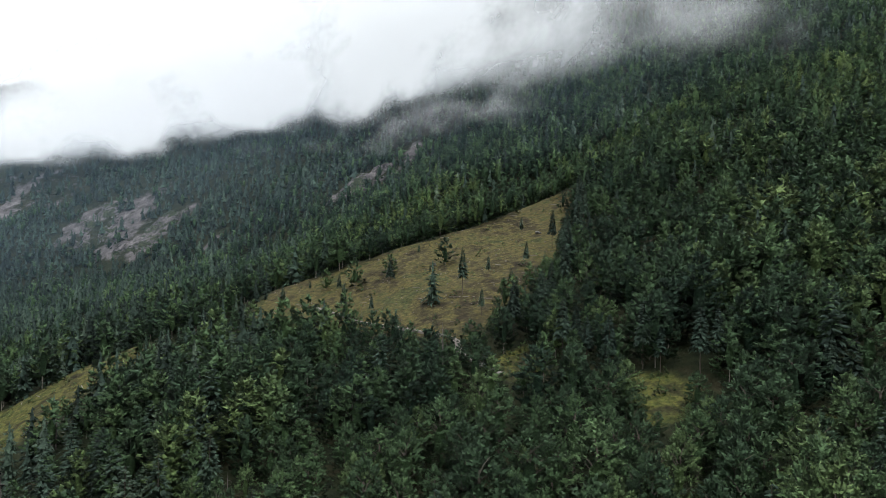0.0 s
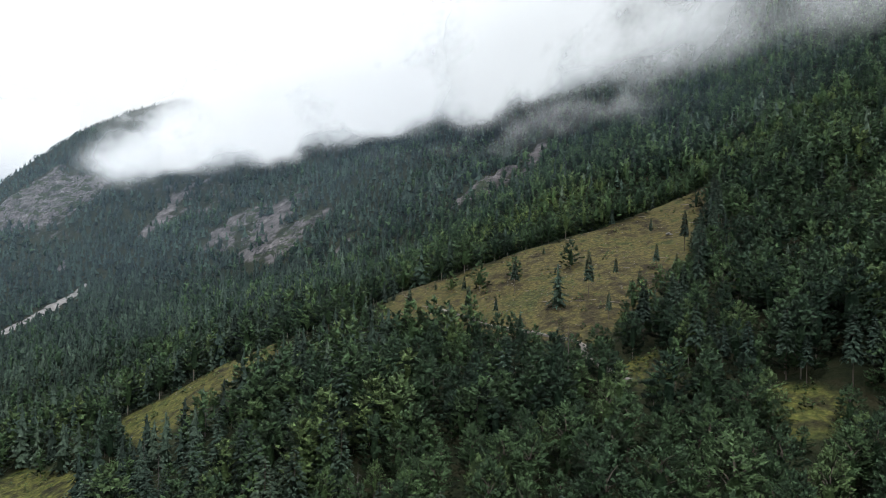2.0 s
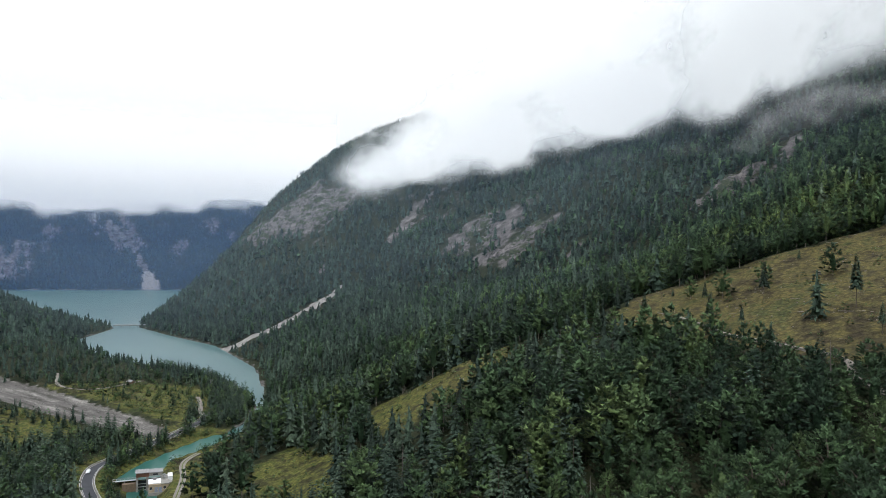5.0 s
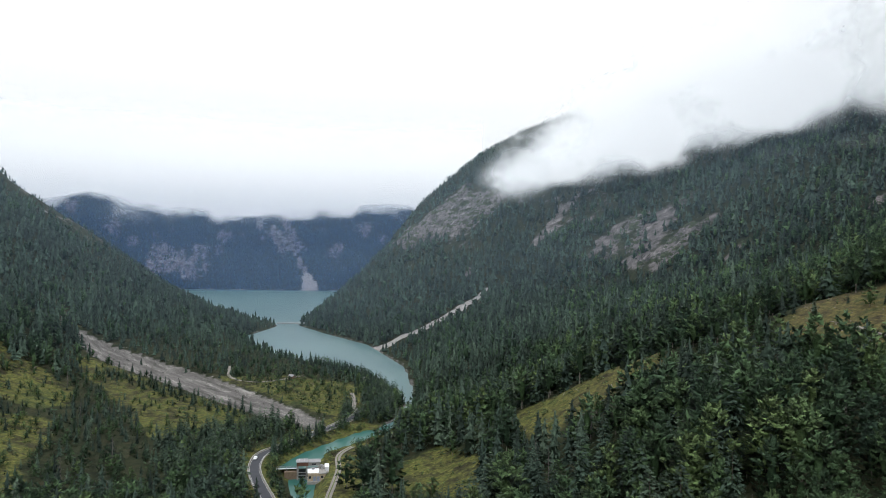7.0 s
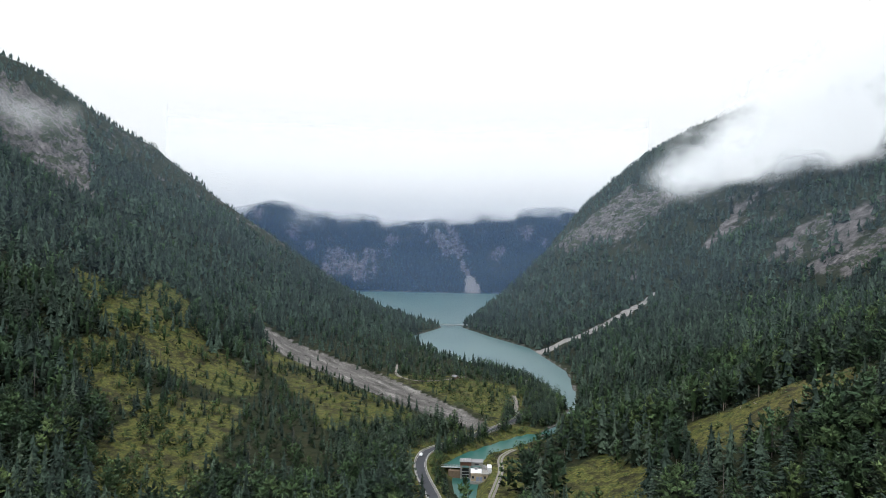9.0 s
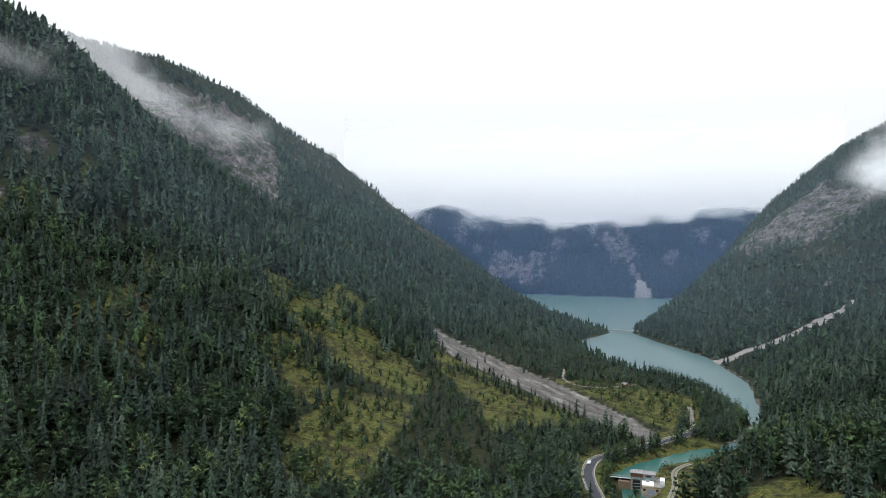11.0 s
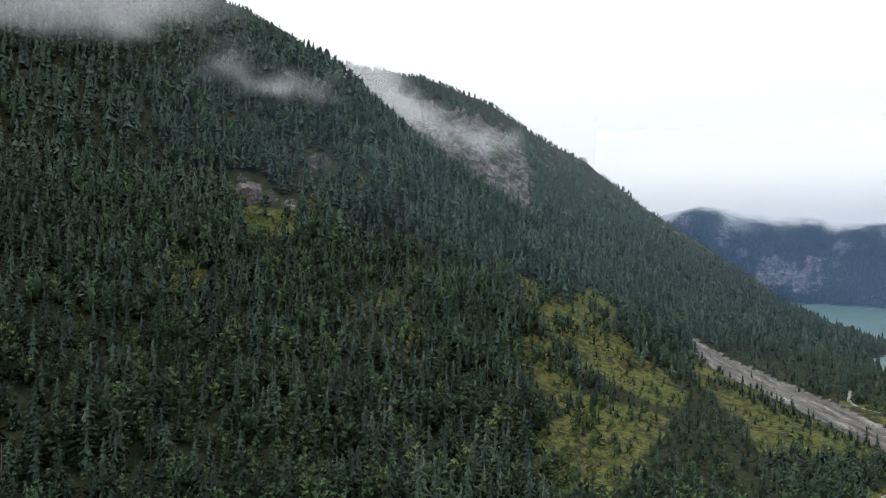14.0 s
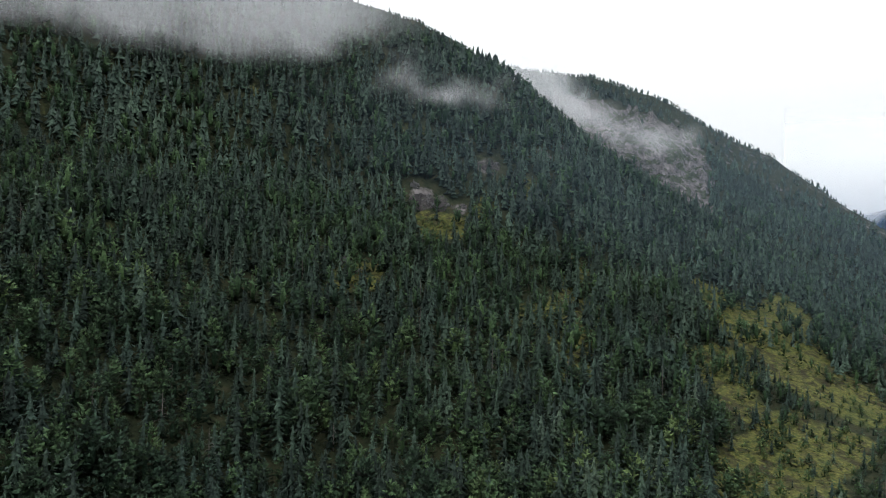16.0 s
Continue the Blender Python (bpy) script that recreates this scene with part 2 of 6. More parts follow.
CREST_MID = [(-180, 1200, 560), (-110, 1200, 540), (-101, 1180, 470), (-97, 1170, 425), (-92.7, 1160, 385), (-88.5, 1160, 345), (-82.8, 1150, 268), (-80, 1150, 240), (-76, 1130, 190), (-72, 1100, 138), (-68, 1060, 84),
             (-62, 1010, 38), (-56, 960, 10), (-52, 800, 4), (-46, 800, 5), (-40, 800, 22), (-33, 700, 30), (-28, 640, 46), (-24, 630, 58), (-16, 640, 88), (-8.7, 680, 136), (-4, 720, 182), (3, 780, 256), (9, 870, 325),
             (16, 950, 400), (34, 950, 470), (70, 1000, 520), (110, 1000, 430), (140, 1200, 80), (180, 1200, 560)]
HOLLOW_MID = [(-180, 1300, 590), (-110, 1260, 570), (-101, 1240, 500), (-97, 1240, 455), (-92.7, 1250, 425), (-88.5, 1260, 395), (-82.8, 1260, 318), (-80, 1260, 285), (-76, 1240, 228), (-72, 1200, 170), (-68, 1150, 106),
              (-62, 1100, 46), (-56, 1060, 10), (-52, 1150, 2), (-46, 1040, 8), (-40, 1120, 55), (-33, 1050, 62), (-28, 960, 72), (-24, 900, 80), (-16, 800, 98), (-8.7, 760, 145), (-4, 790, 190), (3, 850, 262), (9, 930, 338),
              (16, 1020, 420), (34, 1030, 500), (70, 1100, 560), (110, 1100, 460), (140, 1300, 90), (180, 1300, 590)]
CREST_HIGH = [(-180, 1500, 700), (-125, 1400, 760), (-105, 1420, 600), (-97, 1420, 500), (-93, 1420, 502), (-89, 1450, 502), (-84.5, 1480, 438), (-80, 1470, 373), (-76.7, 1430, 318), (-73.2, 1400, 249), (-69.5, 1350, 180), (-65.5, 1300, 110),
              (-62.2, 1250, 58), (-59, 1200, 25), (-57, 1175, 8), (-54, 1165, 2), (-53.2, 1250, -5), (-52.3, 1330, 5), (-50.4, 1430, 42), (-47.8, 1560, 84), (-44, 1720, 228), (-41.2, 1780, 315), (-37.9, 1820, 398),
              (-33, 1880, 500), (-27, 1900, 545), (-10, 1700, 640), (0, 1600, 730), (10, 1500, 770), (34, 1500, 820), (70, 1400, 760), (110, 1400, 600), (140, 1600, 120), (180, 1500, 700)]
BACK = [(-180, 2200, 600), (-85, 2150, 250), (-74, 2100, 0), (-66, 1950, -5), (-40, 2150, -5), (-30, 2200, 150), (0, 2200, 500), (110, 2200, 500), (140, 2200, 150), (180, 2200, 600)]
FAR_SHORE = [(-180, 2500, 600), (-80, 2400, 60), (-70, 2330, 3), (-60, 2310, 3), (-52, 2270, 3), (-42, 2290, 3), (-30, 2400, 60), (0, 2500, 500), (140, 2500, 160), (180, 2500, 600)]
CREST_FAR = [(-180, 3400, 700), (-90, 3300, 620), (-74, 3250, 480), (-70, 3250, 420), (-66, 3250, 410), (-58, 3200, 370), (-50, 3150, 350), (-44, 3000, 340), (-38, 3100, 370), (-30, 3200, 500), (0, 3300, 760), (140, 3300, 600), (180, 3400, 700)]
RIM = [(-180, 4900, 500), (180, 4900, 500)]
LOFT = (FOOT, CREST_NEAR, HOLLOW_NEAR, CREST_MID, HOLLOW_MID, CREST_HIGH, BACK, FAR_SHORE, CREST_FAR, RIM)


def loft(az, r):
    """Height between the feature lines at bearing az (degrees) and distance r."""
    rs, zs = [np.zeros(az.shape)], [np.full(az.shape, 2.0)]
    for k, rows in enumerate(LOFT):
        a, b, c = zip(*rows)
        rk, zk = np.interp(az, a, b), np.interp(az, a, c)
        if k == 1:      # the slope below the near crest is hollow on the steep side, straight on the other
            w = np.interp(az, (-110, -72, -50, -20), (0.36, 0.36, 0.5, 0.47))
            rs.append(rs[-1] + 0.5 * (rk - rs[-1]))
            zs.append(zs[-1] + w * (zk - zs[-1]))
        rs.append(np.maximum(rk, rs[-1] + 8))
        zs.append(zk)
    z = np.zeros(az.shape)
    for k in range(len(rs) - 1):
        u = (r - rs[k]) / (rs[k + 1] - rs[k])
        z = np.where((u >= 0) & (u <= 1), zs[k] + u * (zs[k + 1] - zs[k]), z)
    return np.where(r >= rs[-1], zs[-1], z)


# outlines of the water
LAKE = [plan(a, r) for a, r in [(-45.6, 470), (-44.2, 500), (-43.2, 556), (-43.3, 640), (-43.9, 749), (-46.9, 930), (-50.4, 1060), (-52.5, 1180), (-52.0, 1330), (-47.5, 1600), (-38, 2150), (-40, 2330), (-50, 2290),
                                (-53, 2270), (-62, 2330), (-72, 2250), (-66, 1750), (-58, 1400), (-54.3, 1215), (-54.2, 1165), (-56.9, 1015), (-55.8, 910), (-54.6, 856), (-53.0, 815), (-50.4, 762), (-48.4, 715), (-46.5, 682), (-45.5, 640), (-44.6, 600), (-43.7, 560), (-44.7, 506), (-45.9, 484)]]
POOL = [(-336, 329), (-331, 299), (-327, 285), (-328, 274), (-318, 262), (-308, 254), (-319, 239), (-331, 247), (-336, 262), (-341, 282), (-345, 297), (-349, 318), (-350, 330)]
TAIL = [(-318, 238), (-308, 230), (-284, 215), (-262, 195), (-218, 142), (-169, 62), (-150, -55), (-130, -225), (-205, -564), (-244, -548), (-170, -190), (-175, -36), (-190, 70), (-235, 165), (-262, 212), (-280, 228), (-294, 240), (-303, 250)]
# gravel torrent bed on the valley floor: x, y, half width
TORRENT = [(-372, 301, 7), (-400, 304, 13), (-440, 307, 18), (-480, 309, 20), (-520, 310, 21), (-575, 307, 21), (-625, 302, 22), (-665, 297, 20), (-700, 294, 15), (-730, 295, 8), (-760, 290, 4), (-800, 300, 3)]


# road and forest track: x, y, height
ROAD = [(-248, 182, 3.0), (-275, 196, 3.0), (-305, 210, 3.0), (-324, 221, 3.0), (-338, 233, 3.0), (-344, 242, 3.0), (-348, 256, 3.0), (-352, 271, 3.0), (-358, 290, 3.0), (-364, 310, 3.0), (-376, 340, 3.0), (-392, 362, 3.0)]
TRACK = [(-240, 200, 2.2), (-261, 220, 2.2), (-274, 234, 2.0), (-292, 253, 2.0), (-310, 268, 1.8), (-318, 279, 1.6), (-322, 290, 1.6)]
DAM = (-307.0, 245.0)


def height(x, y):
    """Height of the bare ground above the lake at x, y (arrays)."""
    r = np.hypot(x, y) + 1e-6
    az = np.degrees(np.arctan2(x, y))
    z = 0.0
    for da in (-1.3, 0.0, 1.3):
        for q in (0.975, 1.0, 1.025):
            a = (az + da + 180) % 360 - 180
            z = z + loft(a, r * q) / 9
    # gullies and shoulders grow with height and distance
    lift = step(30, 170, z) * (0.12 + 0.88 * step(650, 1250, r))
    z = z + lift * (24 * ridged(x, y, 300, 3, 3) - 5 + 8 * fbm(x, y, 110, 3, 8))
    z = z + step(6, 40, z) * (2.2 * fbm(x, y, 70, 3, 21) + 0.8 * fbm(x, y, 17, 2, 33))
    z = z + 0.25 * fbm(x, y, 9, 2, 41)
    # torrent bed: a shallow trough with raised rims
    d, v = line_near(x, y, TORRENT)
    w = v[..., 0]
    z = z - 2.2 * step(1.25, 0.8, d / w) + 1.2 * np.exp(-((d - 1.35 * w) / (0.3 * w)) ** 2)
    z = z + step(1.1, 0.7, d / w) * (1.5 * fbm(x * 0.16, y, 8, 3, 61) + 0.5 * fbm(x, y, 5, 2, 63))
    # water
    dw = np.maximum(area(x, y, LAKE), area(x, y, POOL))
    z = np.where(dw > -40, np.minimum(z, 0.2 - 0.16 * dw + 0.0 * z) * step(-40, -4, dw) + z * (1 - step(-40, -4, dw)), z)
    z = np.where(dw > 0, np.minimum(-0.16 * dw, -0.3), z)
    dt = area(x, y, TAIL)
    z = np.where(dt > -12, np.minimum(z, -4.0 - 0.5 * dt), z)
    for rows, half in ((ROAD, 4.2), (TRACK, 2.6)):
        d, v = line_near(x, y, rows)
        u = step(half + 7, half, d)
        z = z * (1 - u) + (v[..., 0] - 0.25) * u
    return np.maximum(z, -12)

# meadows and clearings, in plan
CLEARCUT = [(-108, 440), (-62, 428), (-30, 440), (35, 478), (72, 520), (102, 504), (87, 478), (71, 407), (59, 361), (40, 343), (27, 315), (15, 300), (-2, 302), (-30, 322), (-62, 349), (-98, 366)]
STRIP = [(-230, 335), (-203, 358), (-186, 382), (-168, 384), (-154, 352), (-170, 318), (-190, 300), (-212, 302)]
GLADES = [[(22, 276), (32, 278), (36, 258), (24, 252)], [(60, 220), (66, 241), (80, 238), (82, 222), (74, 211), (62, 210)], [(105, 194), (107, 202), (117, 198), (113, 190)], [(-268, 281), (-261, 303), (-221, 283), (-200, 252), (-249, 250)]]
GRASSY_LEDGES = [[(-585, -148), (-626, -155), (-648, -120), (-612, -106)],
                 [(-648, -116), (-694, -114), (-692, -90), (-655, -92)],
                 [(-715, -180), (-770, -194), (-768, -183), (-718, -168)],
                 [(-680, -212), (-712, -219), (-718, -204), (-690, -196)],
                 [(-470, -187), (-515, -194), (-532, -162), (-498, -152)],
                 [(-700, -73), (-735, -70), (-740, -54), (-706, -55)]]
HILL_MEADOWS = [[(-705, 93), (-700, 118), (-676, 142), (-720, 169), (-750, 191), (-722, 204), (-664, 196), (-623, 192), (-595, 203), (-555, 212), (-508, 194), (-500, 172), (-526, 153), (-545, 135), (-567, 122), (-601, 115), (-632, 108), (-673, 98)],
                [(-560, 64), (-582, 103), (-573, 125), (-522, 114), (-460, 99), (-475, 80), (-536, 70)],
                [(-420, 84), (-453, 106), (-495, 133), (-470, 137), (-483, 152), (-471, 166), (-426, 148), (-403, 125), (-368, 119), (-333, 101), (-333, 64), (-359, 60), (-392, 62)]]
VALLEY_MEADOWS = [[(-646, 264), (-623, 278), (-541, 272), (-495, 278), (-455, 284), (-424, 280), (-405, 262), (-392, 228), (-412, 206), (-451, 224), (-484, 230), (-556, 244), (-589, 240)],
                  [(-634, -160), (-644, -128), (-630, -118), (-604, -140)],
                  [(-545, 338), (-528, 396), (-467, 412), (-420, 385), (-405, 361), (-380, 335), (-411, 328), (-468, 338)]]
MEADOWS = GRASSY_LEDGES + HILL_MEADOWS + VALLEY_MEADOWS
BROWN = [[(-643, -35), (-662, -13), (-611, 12), (-494, 5), (-485, -21), (-508, -58), (-530, -52), (-559, -28)], [(-562, -19), (-590, 8), (-485, 16), (-430, -7), (-467, -22)], [(-400, 58), (-410, 96), (-351, 88), (-343, 57)]]
SCARS = [(-655, 997, -682, 1135, 11), (-682, 1135, -638, 1190, 8), (-589, 1041, -591, 1062, 4), (-516, 941, -522, 982, 7), (-505, 961, -507, 999, 8), (-507, 999, -471, 1010, 8), (-439, 895, -434, 940, 10),
         (-434, 940, -428, 1010, 26), (-390, 880, -370, 915, 11), (-370, 915, -346, 965, 10), (-290, 850, -278, 875, 6), (-735, 905, -745, 935, 5), (-671, 905, -660, 925, 4),
         (-135, 822, -97, 826, 9), (-97, 821, -62, 842, 11), (-50, 850, -35, 915, 8)]
SLABS = [[(-520, 935), (-510, 1003), (-465, 1010), (-448, 928)], [(-432, 893), (-400, 935), (-379, 950), (-342, 958), (-366, 888), (-386, 874)], [(-140, 828), (-107, 864), (-70, 868), (-88, 828)]]
CRAGS = [[(-654, -184), (-680, -168), (-684, -136), (-674, -112), (-654, -112), (-646, -140), (-638, -160), (-642, -175)], [(-733, -124), (-756, -108), (-738, -88), (-715, -92), (-708, -110)], [(-522, -194), (-524, -186), (-489, -174), (-484, -182)]]
KNOBS = [(-662, -160, 16), (-660, -126, 11), (-733, -108, 15), (-795, -55, 9), (-828, -31, 7), (-502, -180, 7), (-515, -176, 5), (-395, -160, 4), (-760, -135, 8)]
CLIFF_LEFT = [(-1109, -88), (-1190, -66), (-1225, -40), (-1250, 0), (-1276, 52), (-1345, 110), (-1333, 170), (-1208, 190), (-1080, 176), (-985, 164), (-988, 139), (-1021, 109), (-1063, 74), (-1074, 13), (-1064, -38)]
CLIFF_RIGHT = [(-1077, 1066), (-1069, 1137), (-1026, 1181), (-1011, 1228), (-939, 1203), (-828, 1164), (-816, 1110), (-841, 1062), (-856, 1012), (-926, 1026), (-978, 1008)]
RUNNEL = [(-641, 606, 14), (-632, 641, 11), (-620, 665, 10), (-620, 692, 10), (-628, 734, 10), (-639, 775, 10), (-659, 826, 7), (-672, 880, 4)]
RUNNEL_SIDES = [[(x_ * s_, y_ * s_, 13) for x_, y_, w_ in RUNNEL[1:-1]] for s_ in (0.985, 0.972, 0.960)]
FAR_FAN = [(-1798, 1424, 26), (-1887, 1473, 12), (-2026, 1538, 9), (-2162, 1582, 10), (-2340, 1650, 14)]
FAR_FACES = [(-2233, 1101, 29), (-2273, 1181, 38), (-2218, 1198, 50), (-2161, 1208, 42), (-2246, 1267, 34), (-2191, 1280, 46), (-2218, 1343, 46), (-2309, 1438, 34), (-2395, 1524, 25), (-2409, 1216, 25), (-2476, 1294, 25), (-2329, 1590, 29), (-2263, 1588, 38), (-2161, 1555, 42), (-2284, 1692, 34), (-2163, 1620, 34), (-2092, 1568, 25), (-2106, 1537, 25), (-1918, 1626, 29), (-1968, 1684, 21), (-1888, 1586, 19), (-2567, 1128, 29), (-2428, 1125, 17), (-2809, 1014, 42), (-2733, 1034, 34), (-2047, 1879, 25), (-1936, 1865, 21), (-2170, 1778, 19)]     # bare faces on the mountain across the lake: x, y, half width


def cover(x, y, z):
    """Meadow, bare rock and gravel, each 0 to 1."""
    wild = 7 * fbm(x, y, 28, 3, 51)
    r = np.hypot(x, y)
    grass = np.zeros(x.shape)
    for pts in [CLEARCUT, STRIP] + GLADES + MEADOWS + BROWN:
        grow = 4 if pts in MEADOWS[6:] else -2 if pts in MEADOWS else 0
        grass = np.maximum(grass, (0.78 if pts in BROWN else 1.0) * step(-7, 5, area(x, y, pts) + wild * (2.0 if pts is CLEARCUT else 1.1) + grow))
    # open patches between the trees of the left-hand slope
    az = np.degrees(np.arctan2(x, y))
    grass = np.maximum(grass, 0.4 * step(0.46, 0.58, fbm(x, y, 30, 3, 61)) * step(-62, -70, az) * step(360, 420, r) * step(1000, 850, r))
    rock = np.zeros(x.shape)
    for x1, y1, x2, y2, w in SCARS:
        d, _ = line_near(x, y, [(x1, y1, 0), (x2, y2, 0)])
        rock = np.maximum(rock, 0.62 * step(2.2, 0.5, (d + 0.9 * wild) / w))
    for kx, ky, kr in KNOBS:
        rock = np.maximum(rock, 0.60 * step(1.6, 0.3, np.hypot(x - kx, y - ky) / kr + 0.06 * wild))
    for pts in (CLIFF_LEFT, CLIFF_RIGHT):
        rock = np.maximum(rock, 0.66 * step(-25, 25, area(x, y, pts) + 3.5 * wild))
    for pts in SLABS:
        rock = np.maximum(rock, 0.45 * step(-14, 12, area(x, y, pts) + 3.2 * wild))
    far_ribs = 0.75 * ridged(az * 45, r * 0.16, 26, 3, 81) + 0.5 * fbm(x, y, 90, 2, 83)
    for fx, fy, fr in FAR_FACES:
        away, beside = r - math.hypot(fx, fy), math.hypot(fx, fy) * np.radians(az - math.degrees(math.atan2(fx, fy)))
        rock = np.maximum(rock, 0.62 * step(1.3, 0.4, np.hypot(beside + 0.12 * away, away / 3.0) / (1.3 * fr) + far_ribs))
    rock = np.maximum(rock, 0.38 * step(0.3, 0.6, ridged(x, y, 260, 3, 71)) * step(1050, 1250, r) * step(60, 130, z) * step(2000, 1700, r))
    rock = np.maximum(rock, 0.40 * step(0.05, 0.5, ridged(x * 0.5, y, 120, 3, 75) + 0.4 * fbm(x, y, 60, 2, 77)) * step(90, 190, z) * step(330, 240, z) * step(2300, 2420, r))
    dr, _ = line_near(x, y, ROAD)
    dk, _ = line_near(x, y, TRACK)
    grass = np.maximum(grass, 0.9 * step(15, 8, np.minimum(np.minimum(dr, dk), -area(x, y, POOL)) + 0.4 * wild))
    gravel = np.zeros(x.shape)
    for rows, k in ((TORRENT, 1.0), (RUNNEL, 1.0), (FAR_FAN, 1.0)):
        d, v = line_near(x, y, rows)
        gravel = np.maximum(gravel, step(1.15, 0.85, (d + 0.35 * wild * np.clip(v[..., 0] / 12, 0.2, 1)) / v[..., 0]))
    gravel = np.maximum(gravel, 0.7 * step(-3.5, -1.0, area(x, y, LAKE) + 0.35 * wild))
    return grass, rock, gravel


def scree(x, y):
    """Fresh pale rubble in the chutes, 0 to 1."""
    wild, pale = 7 * fbm(x, y, 28, 3, 53), np.zeros(x.shape)
    for rows in (RUNNEL, FAR_FAN[:2]):
        d, v = line_near(x, y, rows)
        pale = np.maximum(pale, step(1.2, 0.8, (d + 0.3 * wild) / v[..., 0]))
    return pale


# ---------------------------------------------------------------- meshes from arrays
def mesh_of(name, co, tri, mat, smooth=False):
    me = bpy.data.meshes.new(name)
    me.vertices.add(len(co))
    me.vertices.foreach_set("co", np.ascontiguousarray(co, np.float32).ravel())
    me.loops.add(tri.size)
    me.loops.foreach_set("vertex_index", np.ascontiguousarray(tri, np.int32).ravel())
    me.polygons.add(len(tri))
    me.polygons.foreach_set("loop_start", np.arange(0, tri.size, tri.shape[1], dtype=np.int32))
    me.update(calc_edges=True)
    me.polygons.foreach_set("use_smooth", np.full(len(tri), smooth))
    me.materials.append(mat)
    return me


def ground():
    az = np.concatenate([np.arange(-142, 42.01, 0.42), np.arange(46, 217, 4.0)])
    r = np.concatenate([[1.5, 5, 11, 20, 32, 48, 68, 95, 130], np.geomspace(150, 2000, 176), np.geomspace(2030, 3000, 56), np.geomspace(3060, 4900, 14)])
    A, Rr = np.meshgrid(np.radians(az), r)
    x, y = Rr * np.sin(A), Rr * np.cos(A)
    z = height(x, y)
    n, m = x.shape
    k = np.arange(n * m).reshape(n, m)
    k2 = np.roll(k, -1, axis=1)
    quad = np.stack([k[:-1], k2[:-1], k2[1:], k[1:]], -1).reshape(-1, 4)
    # closes the middle of the rings
    cap = [(0, i, i + 1, i + 2) for i in range(1, m - 2, 2)]
    quad = np.concatenate([quad, np.array(cap)[:, ::-1]])
    me = mesh_of("ground", np.stack([x, y, z], -1).reshape(-1, 3), quad, MAT_GROUND, True)
    g, ro, gr = cover(x, y, z)
    at = me.color_attributes.new("cover", "FLOAT_COLOR", "POINT")
    at.data.foreach_set("color", np.stack([g, ro, gr, scree(x, y)], -1).astype(np.float32).ravel())
    tagged(new("ground", me), "steep forested alpine valley with meadows, scree and bare rock", "ground", kind="structure")


def sheet(name, pts, z, mat, label):
    bm = bmesh.new()
    f = bm.faces.new([bm.verts.new((x, y, z)) for x, y in pts])
    if f.normal.z < 0:
        f.normal_flip()
    bmesh.ops.triangulate(bm, faces=bm.faces[:])
    me = bpy.data.meshes.new(name)
    bm.normal_update()
    for f in bm.faces:
        if f.normal.z < 0:
            f.normal_flip()
    bm.to_mesh(me)
    bm.free()
    me.materials.append(mat)
    return tagged(new(name, me), label, "water", kind="structure")


ground()
sheet("lake", [(-380, 345), (-400, 290)] + [plan(a, r) for a, r in [(-70, 480), (-85, 2500), (-52, 2600), (-30, 2500), (-36, 900)]] + [(-270, 330), (-310, 345)], 0.0, MAT_LAKE, "calm turquoise mountain lake narrowing into a river")
sheet("weir_pool", [(-320, 235), (-400, 290), (-380, 345), (-310, 345), (-270, 330), (-270, 280), (-305, 253)], 0.0, MAT_RIVER, "deep green pool dammed up above the weir")
sheet("tailwater", [(-324, 240), (-301, 254), (-180, 200), (-60, 80), (0, -150), (-60, -640), (-260, -640), (-260, -200), (-260, 60), (-300, 200)], -4.6, MAT_RIVER, "green river water below the weir")

# ---------------------------------------------------------------- trees
rng = np.random.default_rng(7)


def spruce_shape(tiers, points, g, wide=0.19, low=0.06):
    """Needled crown, one unit high: drooping ragged skirts of boughs, each over the next. Gives places, faces and the way each bough faces."""
    co, tri, nor = [], [], []
    for k in range(tiers):
        u = k / tiers
        q = (wide * (1 - u) ** 0.85 + 0.012) * (0.82 + 0.36 * g.random())
        top = min(1.0, low + (1 - low) * (u + 2.1 / tiers))
        rim = low + (1 - low) * u
        m = max(4, int(points * (1 - 0.45 * u)))
        turn, b = g.random() * 6.28, len(co)
        lx, ly = 0.10 * q * g.normal(), 0.10 * q * g.normal()
        co.append((lx * 0.4, ly * 0.4, top))
        nor.append((0, 0, 1))
        for j in range(m):
            t = turn + 6.283 * (j + 0.35 * g.normal()) / m
            out = q * ((1.0 if j % 2 else 0.60) + 0.16 * g.normal())
            out = max(0.3 * q, out)
            z = rim + (0.0 if j % 2 else 0.35) * (top - rim) * 0.5 + 0.25 / tiers * g.normal() * 0.6
            co.append((lx + out * math.cos(t), ly + out * math.sin(t), max(0.02, z)))
            nor.append((0.86 * math.cos(t) + 0.2 * g.normal(), 0.86 * math.sin(t) + 0.2 * g.normal(), 0.42 + 0.25 * g.normal()))
        for j in range(m):
            if g.random() > 0.07:
                tri.append((b, b + 1 + j, b + 1 + (j + 1) % m))
    return np.array(co), np.array(tri), np.array(nor)


